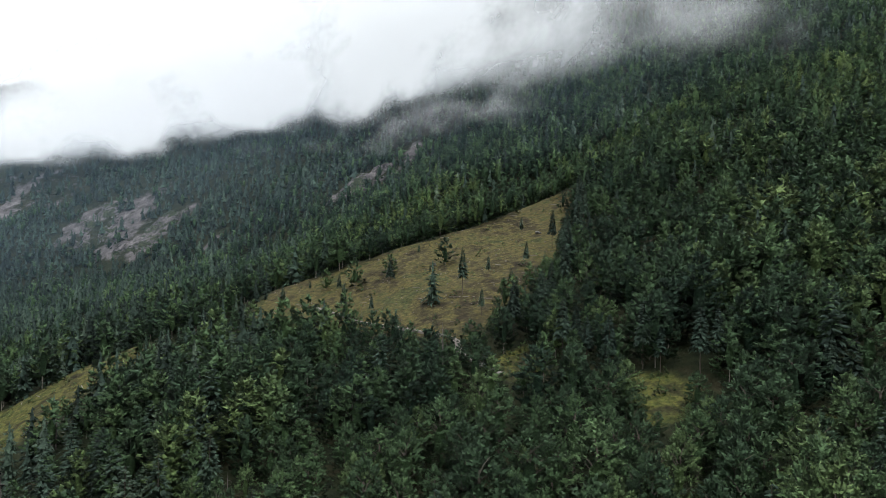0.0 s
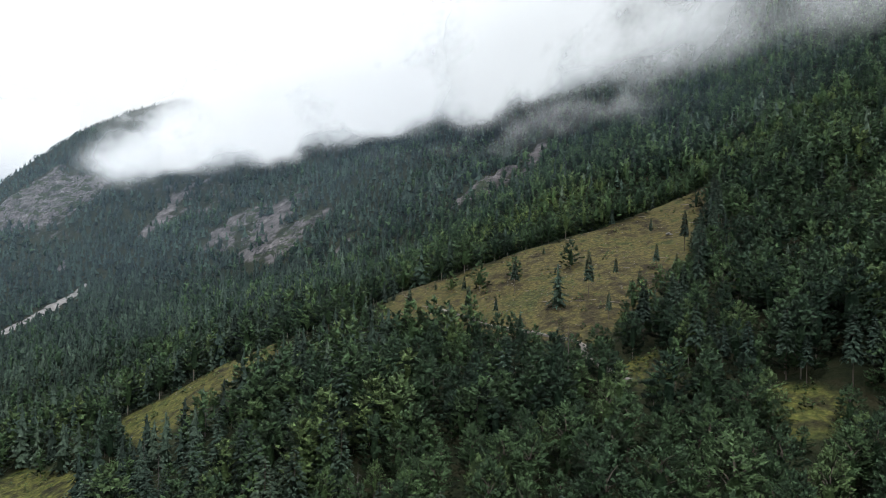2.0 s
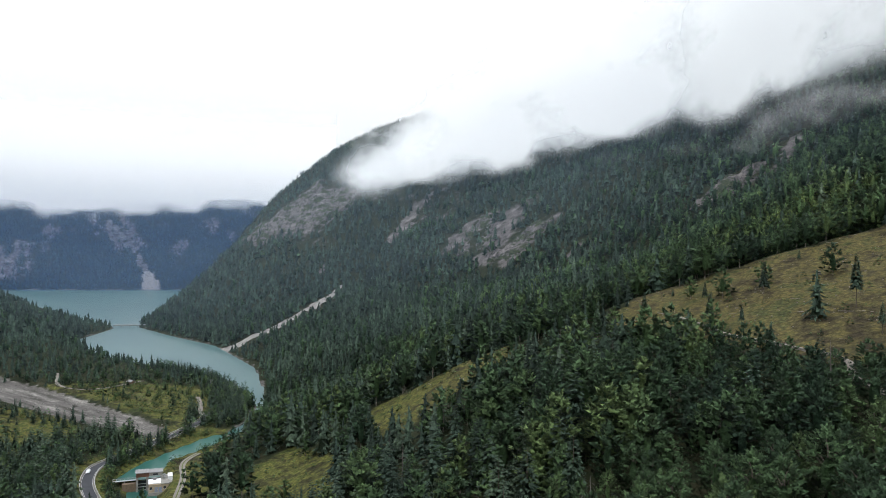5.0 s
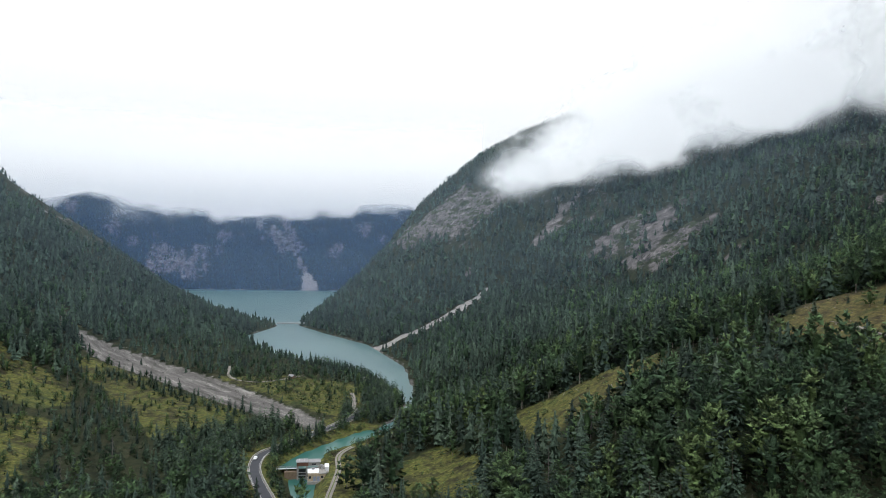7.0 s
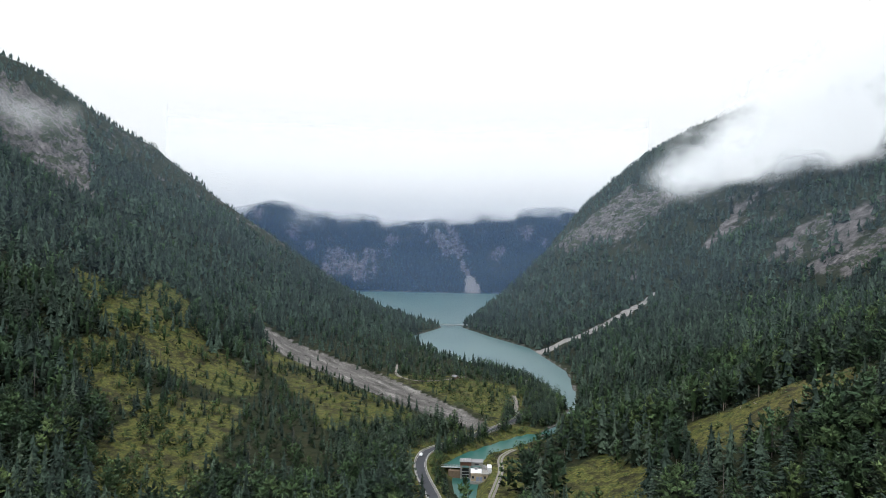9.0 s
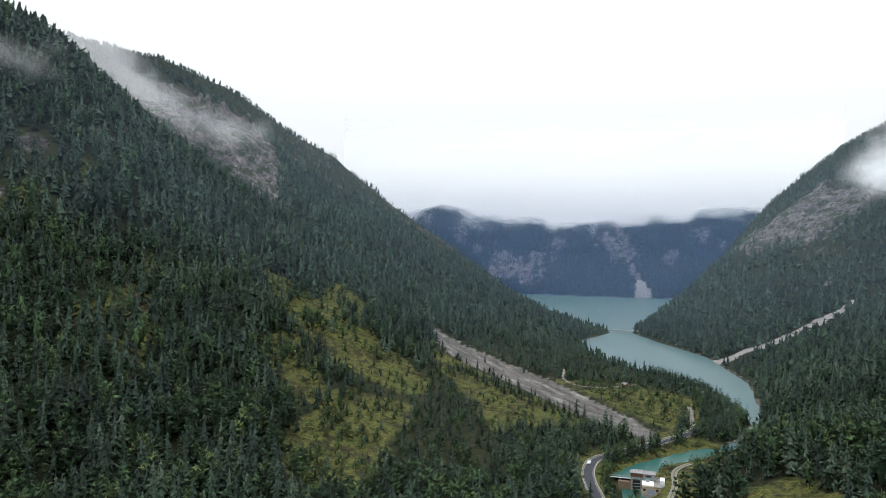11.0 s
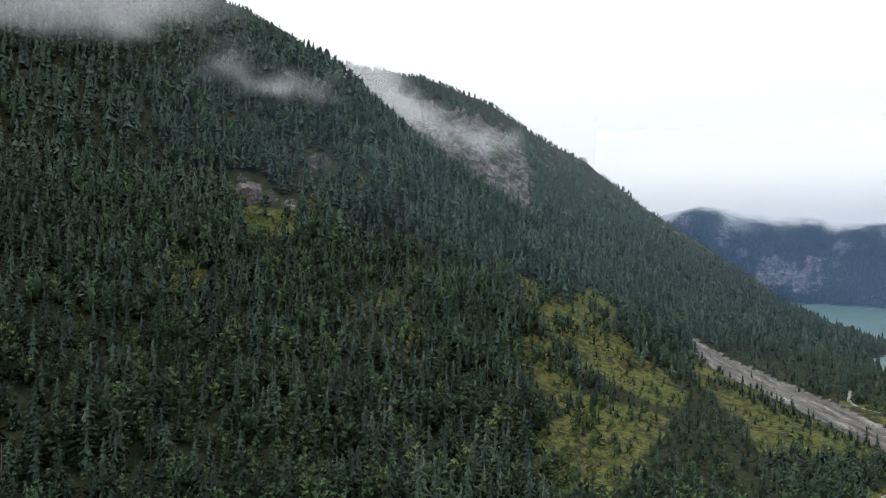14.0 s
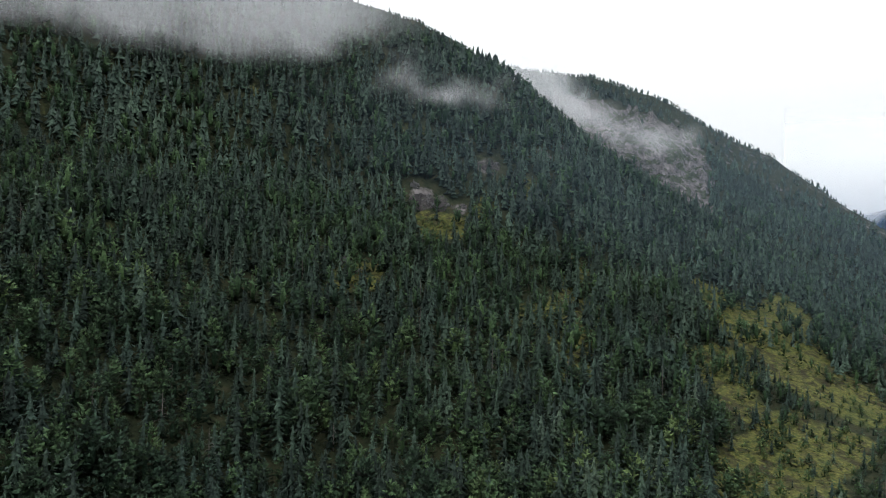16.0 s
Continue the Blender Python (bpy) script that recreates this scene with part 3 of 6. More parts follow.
GOLD = (1 + 5 ** 0.5) / 2
BALL = np.array([(-1, GOLD, 0), (1, GOLD, 0), (-1, -GOLD, 0), (1, -GOLD, 0), (0, -1, GOLD), (0, 1, GOLD), (0, -1, -GOLD), (0, 1, -GOLD), (GOLD, 0, -1), (GOLD, 0, 1), (-GOLD, 0, -1), (-GOLD, 0, 1)]) / math.hypot(1, GOLD)
BALL_FACES = np.array([(0, 11, 5), (0, 5, 1), (0, 1, 7), (0, 7, 10), (0, 10, 11), (1, 5, 9), (5, 11, 4), (11, 10, 2), (10, 7, 6), (7, 1, 8), (3, 9, 4), (3, 4, 2), (3, 2, 6), (3, 6, 8), (3, 8, 9), (4, 9, 5), (2, 4, 11), (6, 2, 10), (8, 6, 7), (9, 8, 1)])


def leaf_shape(lobes, leaves, size, g, wide=0.24, low=0.14):
    """Leafy bush or far crown, one unit high: uneven boughs of leaves heaped round the stem, with loose clumps standing out of them."""
    co, tri, nor, cen = [], [], [], []
    for k in range(lobes):
        u = (k + 0.5) / lobes
        a = 2.4 * k + 0.7 * g.normal()
        belly = math.sin(math.pi * min(0.98, 0.20 + 0.72 * u)) ** 0.8
        q = wide * belly * (0.36 + 0.48 * g.random()) if lobes > 1 else 0
        rad = wide * (0.48 + 0.22 * g.random()) * (1.1 - 0.35 * u) * (0.72 if lobes > 20 else 0.82 if lobes > 9 else 1.0 if lobes > 4 else 1.3 if lobes > 1 else 1.9)
        cen.append((q * math.cos(a), q * math.sin(a), low + 0.13 + (0.72 - low) * u if lobes > 1 else 0.55, rad))
    for cx, cy, cz, cr in cen:
        b, s = len(co), (0.70 + 0.6 * g.random(12)) * (0.88 if leaves > 300 else 0.96 if leaves > 100 else 1.0)
        tall = 0.95 if lobes > 1 else 0.9 * 0.45 / cr
        for v, q in zip(BALL, s):
            p = (cx + v[0] * cr * q, cy + v[1] * cr * q, cz + v[2] * cr * q * tall)
            co.append(p)
            d = np.array((0.62 * v[0] + 0.5 * p[0] / wide, 0.62 * v[1] + 0.5 * p[1] / wide, 0.62 * v[2] + 0.5 * (p[2] - 0.5) / 0.45 + 0.1))
            nor.append(d / np.linalg.norm(d))
        tri += [tuple(f + b) for f in BALL_FACES]
    for k in range(leaves):
        cx, cy, cz, cr = cen[k % lobes]
        d = g.normal(size=3)
        d[2] = abs(d[2]) * 0.9 - 0.2
        d /= np.linalg.norm(d)
        p = np.array((cx, cy, cz)) + d * cr * (0.84 + 0.25 * g.random())
        e1 = 0.45 * d + np.array((0, 0, 0.30)) + 0.6 * g.normal(size=3)
        e1 /= np.linalg.norm(e1)
        e2 = np.cross(e1, d + 0.5 * g.normal(size=3))
        e2 /= np.linalg.norm(e2)
        s = size * (0.6 + 0.8 * g.random())
        b = len(co)
        co += [tuple(p + 1.6 * s * e1), tuple(p - 0.4 * s * e1 + 0.62 * s * e2), tuple(p - 0.4 * s * e1 - 0.62 * s * e2)]
        n = 0.62 * d + 0.5 * np.array((p[0] / wide, p[1] / wide, (p[2] - 0.5) / 0.45)) + 0.22 * g.normal(size=3)
        nor += [n / np.linalg.norm(n)] * 3
        tri.append((b, b + 1, b + 2))
    return np.array(co), np.array(tri), np.array(nor)


def bough_crown(boughs, leaves, size, g, wide=0.25, low=0.16, heart=0.0):
    """Broad-leaved crown, one unit high: boughs that rise and spread from the stem, each a loose spray of leaves."""
    co, tri, nor = [], [], []
    lean = g.random(4) * 6.28
    if heart or leaves > 250:     # the heart of twigs and shaded leaves, or the closed mass of a far crown
        for v in BALL:
            q = (heart or 0.26) * wide * (0.75 + 0.5 * g.random())
            co.append((v[0] * q, v[1] * q, low + (0.46 if heart else 0.33) * (0.92 - low) * (1 + (0.8 + 0.3 * g.random()) * v[2])))
            nor.append((v[0], v[1], 0.5 * v[2] - 0.25 if heart else -0.3))
        tri += [tuple(f) for f in BALL_FACES]
    each = max(1, leaves // boughs)
    for k in range(boughs):
        u = (k + g.random()) / boughs
        a = 2.4 * k + 0.5 * g.normal()
        bulge = 1 + 0.20 * math.sin(2 * a + lean[0] + 5 * u) + 0.15 * math.sin(3 * a + lean[1] - 7 * u) + 0.12 * g.normal()
        e = wide * math.sin(math.pi * (0.28 + 0.70 * u)) ** 0.8 * max(0.45, bulge)
        out, side = np.array((math.cos(a), math.sin(a), 0)), np.array((-math.sin(a), math.cos(a), 0))
        h = low + (0.97 - low) * u + 0.02 * g.normal()
        tip = out * e + np.array((0, 0, h))
        root = out * (0.25 * e) + np.array((0, 0, h - (0.05 + 0.10 * g.random()) * (0.4 + 0.6 * u)))
        run = tip - root
        spread = (0.20 + 0.20 * g.random()) * (0.55 * e + 0.06)
        for j in range(each):
            q = 0.25 + 0.80 * g.random() ** 0.75
            w = spread * (1.15 - 0.75 * q) * g.normal()
            p = root + run * q + side * w + np.array((0, 0, -0.5 * abs(w) + 0.012 * g.normal() - 0.05 * q * q * e))
            d = run / np.linalg.norm(run) * 0.7 + side * (0.9 * np.sign(w) * g.random()) + np.array((0, 0, 0.15)) + 0.35 * g.normal(size=3)
            d /= np.linalg.norm(d)
            n = 0.75 * out + np.array((0, 0, 1.75 * (u - 0.40) + 0.35 * (q - 0.5))) + 0.20 * g.normal(size=3)
            n /= np.linalg.norm(n)
            across = np.cross(d, n + 0.45 * g.normal(size=3))
            across /= np.linalg.norm(across)
            z = size * (0.55 + 0.9 * g.random())
            b = len(co)
            co += [tuple(p + 1.25 * z * d), tuple(p - 0.55 * z * d + 0.50 * z * across), tuple(p - 0.55 * z * d - 0.50 * z * across)]
            nor += [n] * 3
            tri.append((b, b + 1, b + 2))
    return np.array(co), np.array(tri), np.array(nor)


def spruce_crown(boughs, leaves, size, g, wide=0.18, low=0.06):
    """Needled crown, one unit high: drooping boughs, shorter towards the top, each hung with needled twigs, round a dark heart."""
    co, tri, nor = [], [], []
    for k in range(5):
        a = 1.2566 * k
        co.append((0.45 * wide * math.cos(a), 0.45 * wide * math.sin(a), low + 0.02))
        nor.append((math.cos(a), math.sin(a), -0.5))
    co.append((0, 0, 0.62))
    nor.append((0, 0.6, -0.5))
    tri += [(k, (k + 1) % 5, 5) for k in range(5)]
    each = max(1, leaves // boughs)
    for k in range(boughs):
        v = (k + g.random()) / boughs
        u = min(0.985, 0.55 * v + 0.45 * (1 - math.sqrt(1 - v)))
        a = 2.4 * k + 0.4 * g.normal()
        e = (wide * (1 - u) ** 0.78 + 0.008) * (0.78 + 0.42 * g.random())
        h = low + (0.99 - low) * u
        out, side = np.array((math.cos(a), math.sin(a), 0)), np.array((-math.sin(a), math.cos(a), 0))
        droop = 0.55 - 0.9 * u + 0.10 * g.normal()
        root, tip = out * (0.2 * e) + np.array((0, 0, h + 0.15 * e)), out * e + np.array((0, 0, h - droop * e))
        run = tip - root
        for j in range(each):
            q = 0.35 + 0.68 * (j + g.random()) / each
            w = 0.26 * e * (1.25 - 0.85 * q) * g.normal()
            p = root + run * q + side * w + np.array((0, 0, -0.5 * abs(w)))
            d = 0.8 * run / np.linalg.norm(run) + side * (0.8 * np.sign(w) * g.random()) + np.array((0, 0, -0.15)) + 0.2 * g.normal(size=3)
            d /= np.linalg.norm(d)
            n = 0.75 * out + np.array((0, 0, 1.5 * (q - 0.62) + 0.9 * u - 0.05)) + 0.18 * g.normal(size=3)
            n /= np.linalg.norm(n)
            across = np.cross(d, n + 0.35 * g.normal(size=3))
            across /= np.linalg.norm(across)
            z = size * (0.6 + 0.5 * g.random()) * (0.62 + 0.45 * (1 - u))
            b = len(co)
            co += [tuple(p + 1.3 * z * d), tuple(p - 0.6 * z * d + 0.52 * z * across), tuple(p - 0.6 * z * d - 0.52 * z * across)]
            nor += [n] * 3
            tri.append((b, b + 1, b + 2))
    return np.array(co), np.array(tri), np.array(nor)


def far_spruce(tiers, points, leaves, size, g, wide):
    """Needled crown of ragged skirts with loose twigs hanging out of them."""
    return joined([spruce_shape(tiers, points, g, 0.66 * wide), spruce_crown(27, leaves, size, g, 1.10 * wide)])


def tube(rows, sides=5):
    """Tapered stem through rows of x, y, z, radius."""
    co, tri = [], []
    for x, y, z, q in rows:
        co += [(x + q * math.cos(6.283 * s / sides), y + q * math.sin(6.283 * s / sides), z) for s in range(sides)]
    for k in range(len(rows) - 1):
        for s in range(sides):
            a, b = k * sides + s, k * sides + (s + 1) % sides
            tri += [(a, b, b + sides), (a, b + sides, a + sides)]
    nor = np.array(co) * (1, 1, 0) + 1e-4
    return np.array(co), np.array(tri), nor / np.linalg.norm(nor, axis=1)[:, None]


def joined(parts):
    co, tri, nor, n = [], [], [], 0
    for c, f, d in parts:
        co.append(c)
        tri.append(f + n)
        nor.append(d)
        n += len(c)
    return np.concatenate(co), np.concatenate(tri), np.concatenate(nor)


def facing(me, nor):
    """The way the foliage faces, which its leaves share with the bough that bears them."""
    me.attributes.new("facing", "FLOAT_VECTOR", "POINT").data.foreach_set("vector", np.ascontiguousarray(nor, np.float32).ravel())


def sites(r0, r1, gap, a0=-142.0, a1=42.0):
    """Jittered places for trees in a ring of the plan."""
    gx, gy = np.meshgrid(np.arange(int(2 * r1 / gap) + 2), np.arange(int(2 * r1 / (0.9 * gap)) + 2))
    x = (gx + 0.5 * (gy % 2)) * gap - r1 + rng.uniform(-0.42, 0.42, gx.shape) * gap
    y = gy * gap * 0.9 - r1 + rng.uniform(-0.42, 0.42, gx.shape) * gap
    x, y = x.ravel(), y.ravel()
    r, a = np.hypot(x, y), np.degrees(np.arctan2(x, y))
    k = (r >= r0) & (r < r1) & (a > a0) & (a < a1)
    x, y = x[k], y[k]
    z = height(x, y)
    g, ro, gr = cover(x, y, z)
    dw = np.maximum(np.maximum(area(x, y, LAKE), area(x, y, POOL)), area(x, y, TAIL))
    dr, _ = line_near(x, y, ROAD)
    dk, _ = line_near(x, y, TRACK)
    az = np.degrees(np.arctan2(x, y))
    clump = step(-0.08, 0.12, fbm(x, y, 20, 2, 95))
    odds = (1 - g * (0.985 - (0.10 + 0.70 * clump) * (az < -60))) * (1 - np.clip(1.25 * ro, 0, 0.96)) * (1 - 0.985 * gr)
    for pts in (CLIFF_LEFT, CLIFF_RIGHT):
        odds = odds * (1 - 0.95 * step(0, 14, area(x, y, pts) + 22 * fbm(x, y, 45, 2, 55)))
    for pts in SLABS + CRAGS:
        odds = odds * (1 - 0.85 * step(-6, 8, area(x, y, pts) + 16 * fbm(x, y, 40, 3, 55)))
    odds = odds * np.where((dr < 6.5) | (dk < 4.5) | (dw > -3), 0, 1)
    odds = odds * (0.86 + 0.14 * step(-0.35, -0.1, fbm(x, y, 60, 2, 91))) * np.where(np.hypot(x - DAM[0], y - DAM[1]) < 24, 0.0, 1.0)
    for rows in RUNNEL_SIDES:
        ds, sv = line_near(x, y, rows)
        odds = odds * np.where(ds < sv[..., 0], 0.03, 1)
    # open flats beside the torrent
    flat = step(12, 5, z) * step(-62, -57, az) * step(440, 470, np.hypot(x, y)) * step(900, 700, np.hypot(x, y))
    shore = step(-52, -30, dw) * step(430, 470, np.hypot(x, y))
    odds = odds * (1 - 0.55 * flat * (1 - shore))
    crest_a, crest_r, _ = zip(*CREST_HIGH)
    odds = odds * np.where((r[k] > 1250) & (r[k] < 2200) & (r[k] > 1.04 * np.interp(az, crest_a, crest_r)), 0, 1)
    keep = rng.random(len(x)) < odds
    return x[keep], y[keep], z[keep]


def kinds(x, y, z):
    """Broad-leaved or not, height and tone of each tree by where it grows."""
    r, az = np.hypot(x, y), np.degrees(np.arctan2(x, y))
    share = np.interp(az, (-140, -95, -84, -66, -58, -42, -25, -5, 40), (0.46, 0.48, 0.50, 0.48, 0.38, 0.44, 0.62, 0.78, 0.82))
    share = share * np.where(az > -30, np.interp(r, (500, 700, 1000, 1500), (1, 0.80, 0.45, 0.2)), np.interp(r, (340, 500, 700, 1000, 1500), (1, 0.85, 0.52, 0.30, 0.2)))
    share = share * (1 + 0.35 * step(-20, -8, az))
    broad = rng.random(len(x)) < np.clip(share + 0.40 * fbm(x, y, 60, 3, 101), 0.03, 0.95)
    tall = np.where(broad, rng.triangular(11, 19, 29, len(x)), rng.triangular(9, 21, 31, len(x)))
    tall = tall * (1 + 0.34 * step(-62, -42, az) * step(620, 380, r))
    tall = tall * (0.86 + 0.25 * fbm(x, y, 50, 2, 111)) * np.interp(r, (0, 900, 1300, 2500), (1, 0.95, 0.78, 0.7))
    crest_a, crest_r, _ = zip(*CREST_HIGH)      # stunted along the crest
    tall = tall * (1 - 0.42 * step(0.10, 0.03, np.abs(r / np.interp(az, crest_a, crest_r) - 1)) * (r > 1000))
    tall = tall * (1 + 0.18 * step(-72, -84, az) * step(420, 520, r) * step(1100, 900, r))     # full-grown stands
    young = step(-75, -85, az) * step(560, 480, r)
    tall = tall * (1 + 0.12 * young)
    tall = tall * (1 - 0.25 * step(0.1, 0.3, fbm(x, y, 120, 2, 121)) * step(700, 300, r))
    flat = step(40, 14, z) * step(-80, -72, az) * step(-40, -46, az) * step(340, 370, r) * step(1000, 800, r)
    tall = tall * (1 - 0.52 * flat)
    # young growth on the downhill margins of the clearings
    young = np.zeros(len(x))
    for s in (9.0, 18.0, 27.0):
        u = 1 + s / np.maximum(r, 1)
        for pts, k in [(CLEARCUT, 0.3), (STRIP, 0.55)] + [(q, 0.5) for q in GLADES] + [(q, 0.5) for q in MEADOWS[6:]]:
            young = np.maximum(young, k * step(-2, 4, area(x * u, y * u, pts)))
    inside = np.zeros(len(x))
    for pts in MEADOWS[6:]:
        inside = np.maximum(inside, step(-4, 4, area(x, y, pts)))
    tall = tall * (1 - young * (1 - inside))
    broad = broad | ((inside > 0.5) & (rng.random(len(x)) < 0.5))
    tall = tall * (1 - 0.35 * inside)
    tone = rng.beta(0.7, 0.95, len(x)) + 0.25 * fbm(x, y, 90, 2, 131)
    # tone lowered on left-hand spruces and with distance, most on left-hand broad-leaved trees
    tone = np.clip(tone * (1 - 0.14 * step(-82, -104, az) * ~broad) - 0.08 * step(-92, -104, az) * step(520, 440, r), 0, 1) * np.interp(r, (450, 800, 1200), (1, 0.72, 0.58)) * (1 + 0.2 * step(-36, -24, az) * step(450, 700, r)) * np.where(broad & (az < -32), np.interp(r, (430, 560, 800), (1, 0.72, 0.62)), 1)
    return broad, tall, tone


def plant(name, label, category, mat, shapes, x, y, z, tall, tone, wide=1.0):
    """Many trees in one mesh."""
    pick = rng.integers(0, len(shapes), len(x))
    cos, tris, tones, nors, n = [], [], [], [], 0
    for k, (co, tri, nor) in enumerate(shapes):
        m = pick == k
        c = int(m.sum())
        if not c:
            continue
        a = rng.uniform(0, 6.283, c)
        s = tall[m]
        w = s * wide * rng.uniform(0.85, 1.2, c)
        ca, sa = np.cos(a), np.sin(a)
        px = (co[None, :, 0] * ca[:, None] - co[None, :, 1] * sa[:, None]) * w[:, None] + x[m][:, None]
        py = (co[None, :, 0] * sa[:, None] + co[None, :, 1] * ca[:, None]) * w[:, None] + y[m][:, None]
        pz = co[None, :, 2] * s[:, None] + z[m][:, None] - 0.3
        cos.append(np.stack([px, py, pz], -1).reshape(-1, 3))
        tris.append((tri[None] + (np.arange(c) * len(co))[:, None, None]).reshape(-1, 3) + n)
        tones.append(np.repeat(tone[m], len(co)))
        nx = nor[None, :, 0] * ca[:, None] - nor[None, :, 1] * sa[:, None]
        ny = nor[None, :, 0] * sa[:, None] + nor[None, :, 1] * ca[:, None]
        nors.append(np.stack([nx, ny, np.broadcast_to(nor[None, :, 2], nx.shape)], -1).reshape(-1, 3))
        n += c * len(co)
    if not cos:
        return
    me = mesh_of(name, np.concatenate(cos), np.concatenate(tris), mat)
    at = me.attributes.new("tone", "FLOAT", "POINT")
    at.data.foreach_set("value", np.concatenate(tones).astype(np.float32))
    facing(me, np.concatenate(nors))
    tagged(new(name, me), label, category, kind="stuff")


g3 = np.random.default_rng(3)
RINGS = [   # inner, outer radius, spacing, bearings, conifer shapes, broad-leaved shapes
    (240, 310, 10.0, -48, 42, [spruce_crown(80, 720, 0.036, g3, 0.20) for _ in range(6)], [bough_crown(54, 1134, 0.027, g3, 0.26) for _ in range(6)]),
    (310, 460, 9.2, -70, 42, [far_spruce(10, 8, 243, 0.046, g3, 0.205) for _ in range(7)], [bough_crown(34, 340, 0.045, g3, 0.26) for _ in range(6)]),
    (322, 460, 8.0, -142, -70, [far_spruce(10, 8, 216, 0.046, g3, 0.21) for _ in range(7)], [bough_crown(38, 304, 0.046, g3, 0.27) for _ in range(6)]),
    (460, 620, 7.8, -142, -40, [far_spruce(8, 8, 81, 0.068, g3, 0.205) for _ in range(7)], [bough_crown(22, 110, 0.060, g3, 0.26, 0.16, 0.28) for _ in range(6)]),
    (460, 620, 8.2, -40, 42, [far_spruce(8, 8, 81, 0.064, g3, 0.205) for _ in range(7)], [bough_crown(26, 182, 0.050, g3, 0.26, 0.16, 0.28) for _ in range(6)]),
    (620, 860, 8.0, -140, 40, [spruce_shape(8, 8, g3, 0.21) for _ in range(8)], [bough_crown(20, 60, 0.080, g3, 0.26, 0.14, 0.40) for _ in range(6)]),
    (860, 1250, 9.2, -140, 40, [spruce_shape(5, 6, g3, 0.27) for _ in range(8)], [bough_crown(11, 22, 0.118, g3, 0.28, 0.12, 0.42) for _ in range(6)]),
    (1250, 1950, 11.0, -140, 40, [spruce_shape(3, 4, g3, 0.33) for _ in range(6)], [bough_crown(7, 14, 0.21, g3, 0.30) for _ in range(6)]),
]


def part(name, shape, mat, parent, label=""):
    """One mesh object under a thing or a part."""
    me = mesh_of(name, shape[0], shape[1], mat)
    facing(me, shape[2])
    ob = new(name, me)
    ob.parent = parent
    return tagged(ob, label)


def thing(name, label, category, group="", at=(0, 0, 0), turn=0.0):
    ob = tagged(new(name), label, category, group)
    ob.matrix_basis = pose(*at, 0, 0, turn)
    return ob


def spruce_tree(g, bare=0.12):
    """A whole spruce, one unit high."""
    ob = thing("spruce_tree", "tall dark green spruce with drooping ragged branches", "tree", "trees on the near slope")
    k = 1.0 if bare < 0.3 else 0.62
    part("trunk", tube([(0, 0, -0.03, 0.016 * k), (0.004, 0, 0.4, 0.011 * k), (0, 0.003, 0.96, 0.002)], 6), MAT_BARK, ob, "grey-brown bark")
    part("crown", spruce_crown(110, 1210, 0.030, g, 0.20 if bare < 0.3 else 0.12, bare), MAT_CONIFER_ONE, ob)
    return ob


def beech_tree(g):
    """A whole broad-leaved tree, one unit high."""
    ob = thing("beech_tree", "leafy beech with a rounded uneven green crown", "tree", "trees on the near slope")
    limbs = [tube([(0, 0, -0.03, 0.022), (0.006, 0.004, 0.3, 0.016), (0, 0.01, 0.7, 0.006)], 6)]
    for k in range(6):
        a, z = g.random() * 6.28, 0.25 + 0.08 * k
        limbs.append(tube([(0, 0, z, 0.010), (0.07 * math.cos(a), 0.07 * math.sin(a), z + 0.08, 0.006), (0.16 * math.cos(a), 0.16 * math.sin(a), z + 0.14, 0.002)], 4))
    part("trunk", joined(limbs), MAT_BARK, ob, "smooth grey trunk with spreading limbs")
    part("crown", bough_crown(80, 2000, 0.0205, g, 0.27), MAT_BROAD_ONE, ob)
    return ob


def scaled(at, turn, wide, tall):
    return pose(*at, 0, 0, turn) @ Matrix.Diagonal((wide, wide, tall, 1))


SINGLE = [spruce_tree(g3) for _ in range(3)], [beech_tree(g3) for _ in range(4)], [spruce_tree(g3, 0.42) for _ in range(3)]
used = set()


def place_tree(src, m):
    """The first use moves the model itself, the next ones copy it."""
    if src.name in used:
        return copy_thing(src, m)
    used.add(src.name)
    src.matrix_basis = m
    return src


def copied(src, m):
    keep = src.matrix_basis.copy()
    if src.name in used:
        src.matrix_basis = Matrix()
    ob = place_tree(src, m)
    if ob is not src:
        src.matrix_basis = keep
    return ob


# the nearest trees stand singly
x, y, z = sites(104, 240, 10.2, -48, 42)
broad, tall, tone = kinds(x, y, z)
order = np.argsort(np.hypot(x, y))
front = np.degrees(np.arctan2(x, y)) > -38
chosen = [i for i in order if front[i]]
picked = set(int(i) for i in chosen[:300])
rest = np.array([i not in picked for i in range(len(x))])
for i in sorted(picked):
    src = SINGLE[1][i % 4] if broad[i] else SINGLE[0][i % 3]
    w = tall[i] * (1.0 if broad[i] else 1.0) * random.uniform(0.88, 1.15)
    copied(src, scaled((x[i], y[i], z[i] - 0.2), random.uniform(0, 360), w, tall[i]))
for pick, name, label, mat, shapes, wide in ((~broad & rest, "conifer_forest", "dense dark green spruce forest on a steep slope", MAT_CONIFER, RINGS[0][5], 1.0),
                                             (broad & rest, "broadleaf_forest", "mixed beech and maple forest with rounded green crowns", MAT_BROAD, RINGS[0][6], 1.05)):
    plant(name, label, "forest", mat, shapes, x[pick], y[pick], z[pick], tall[pick], tone[pick], wide)

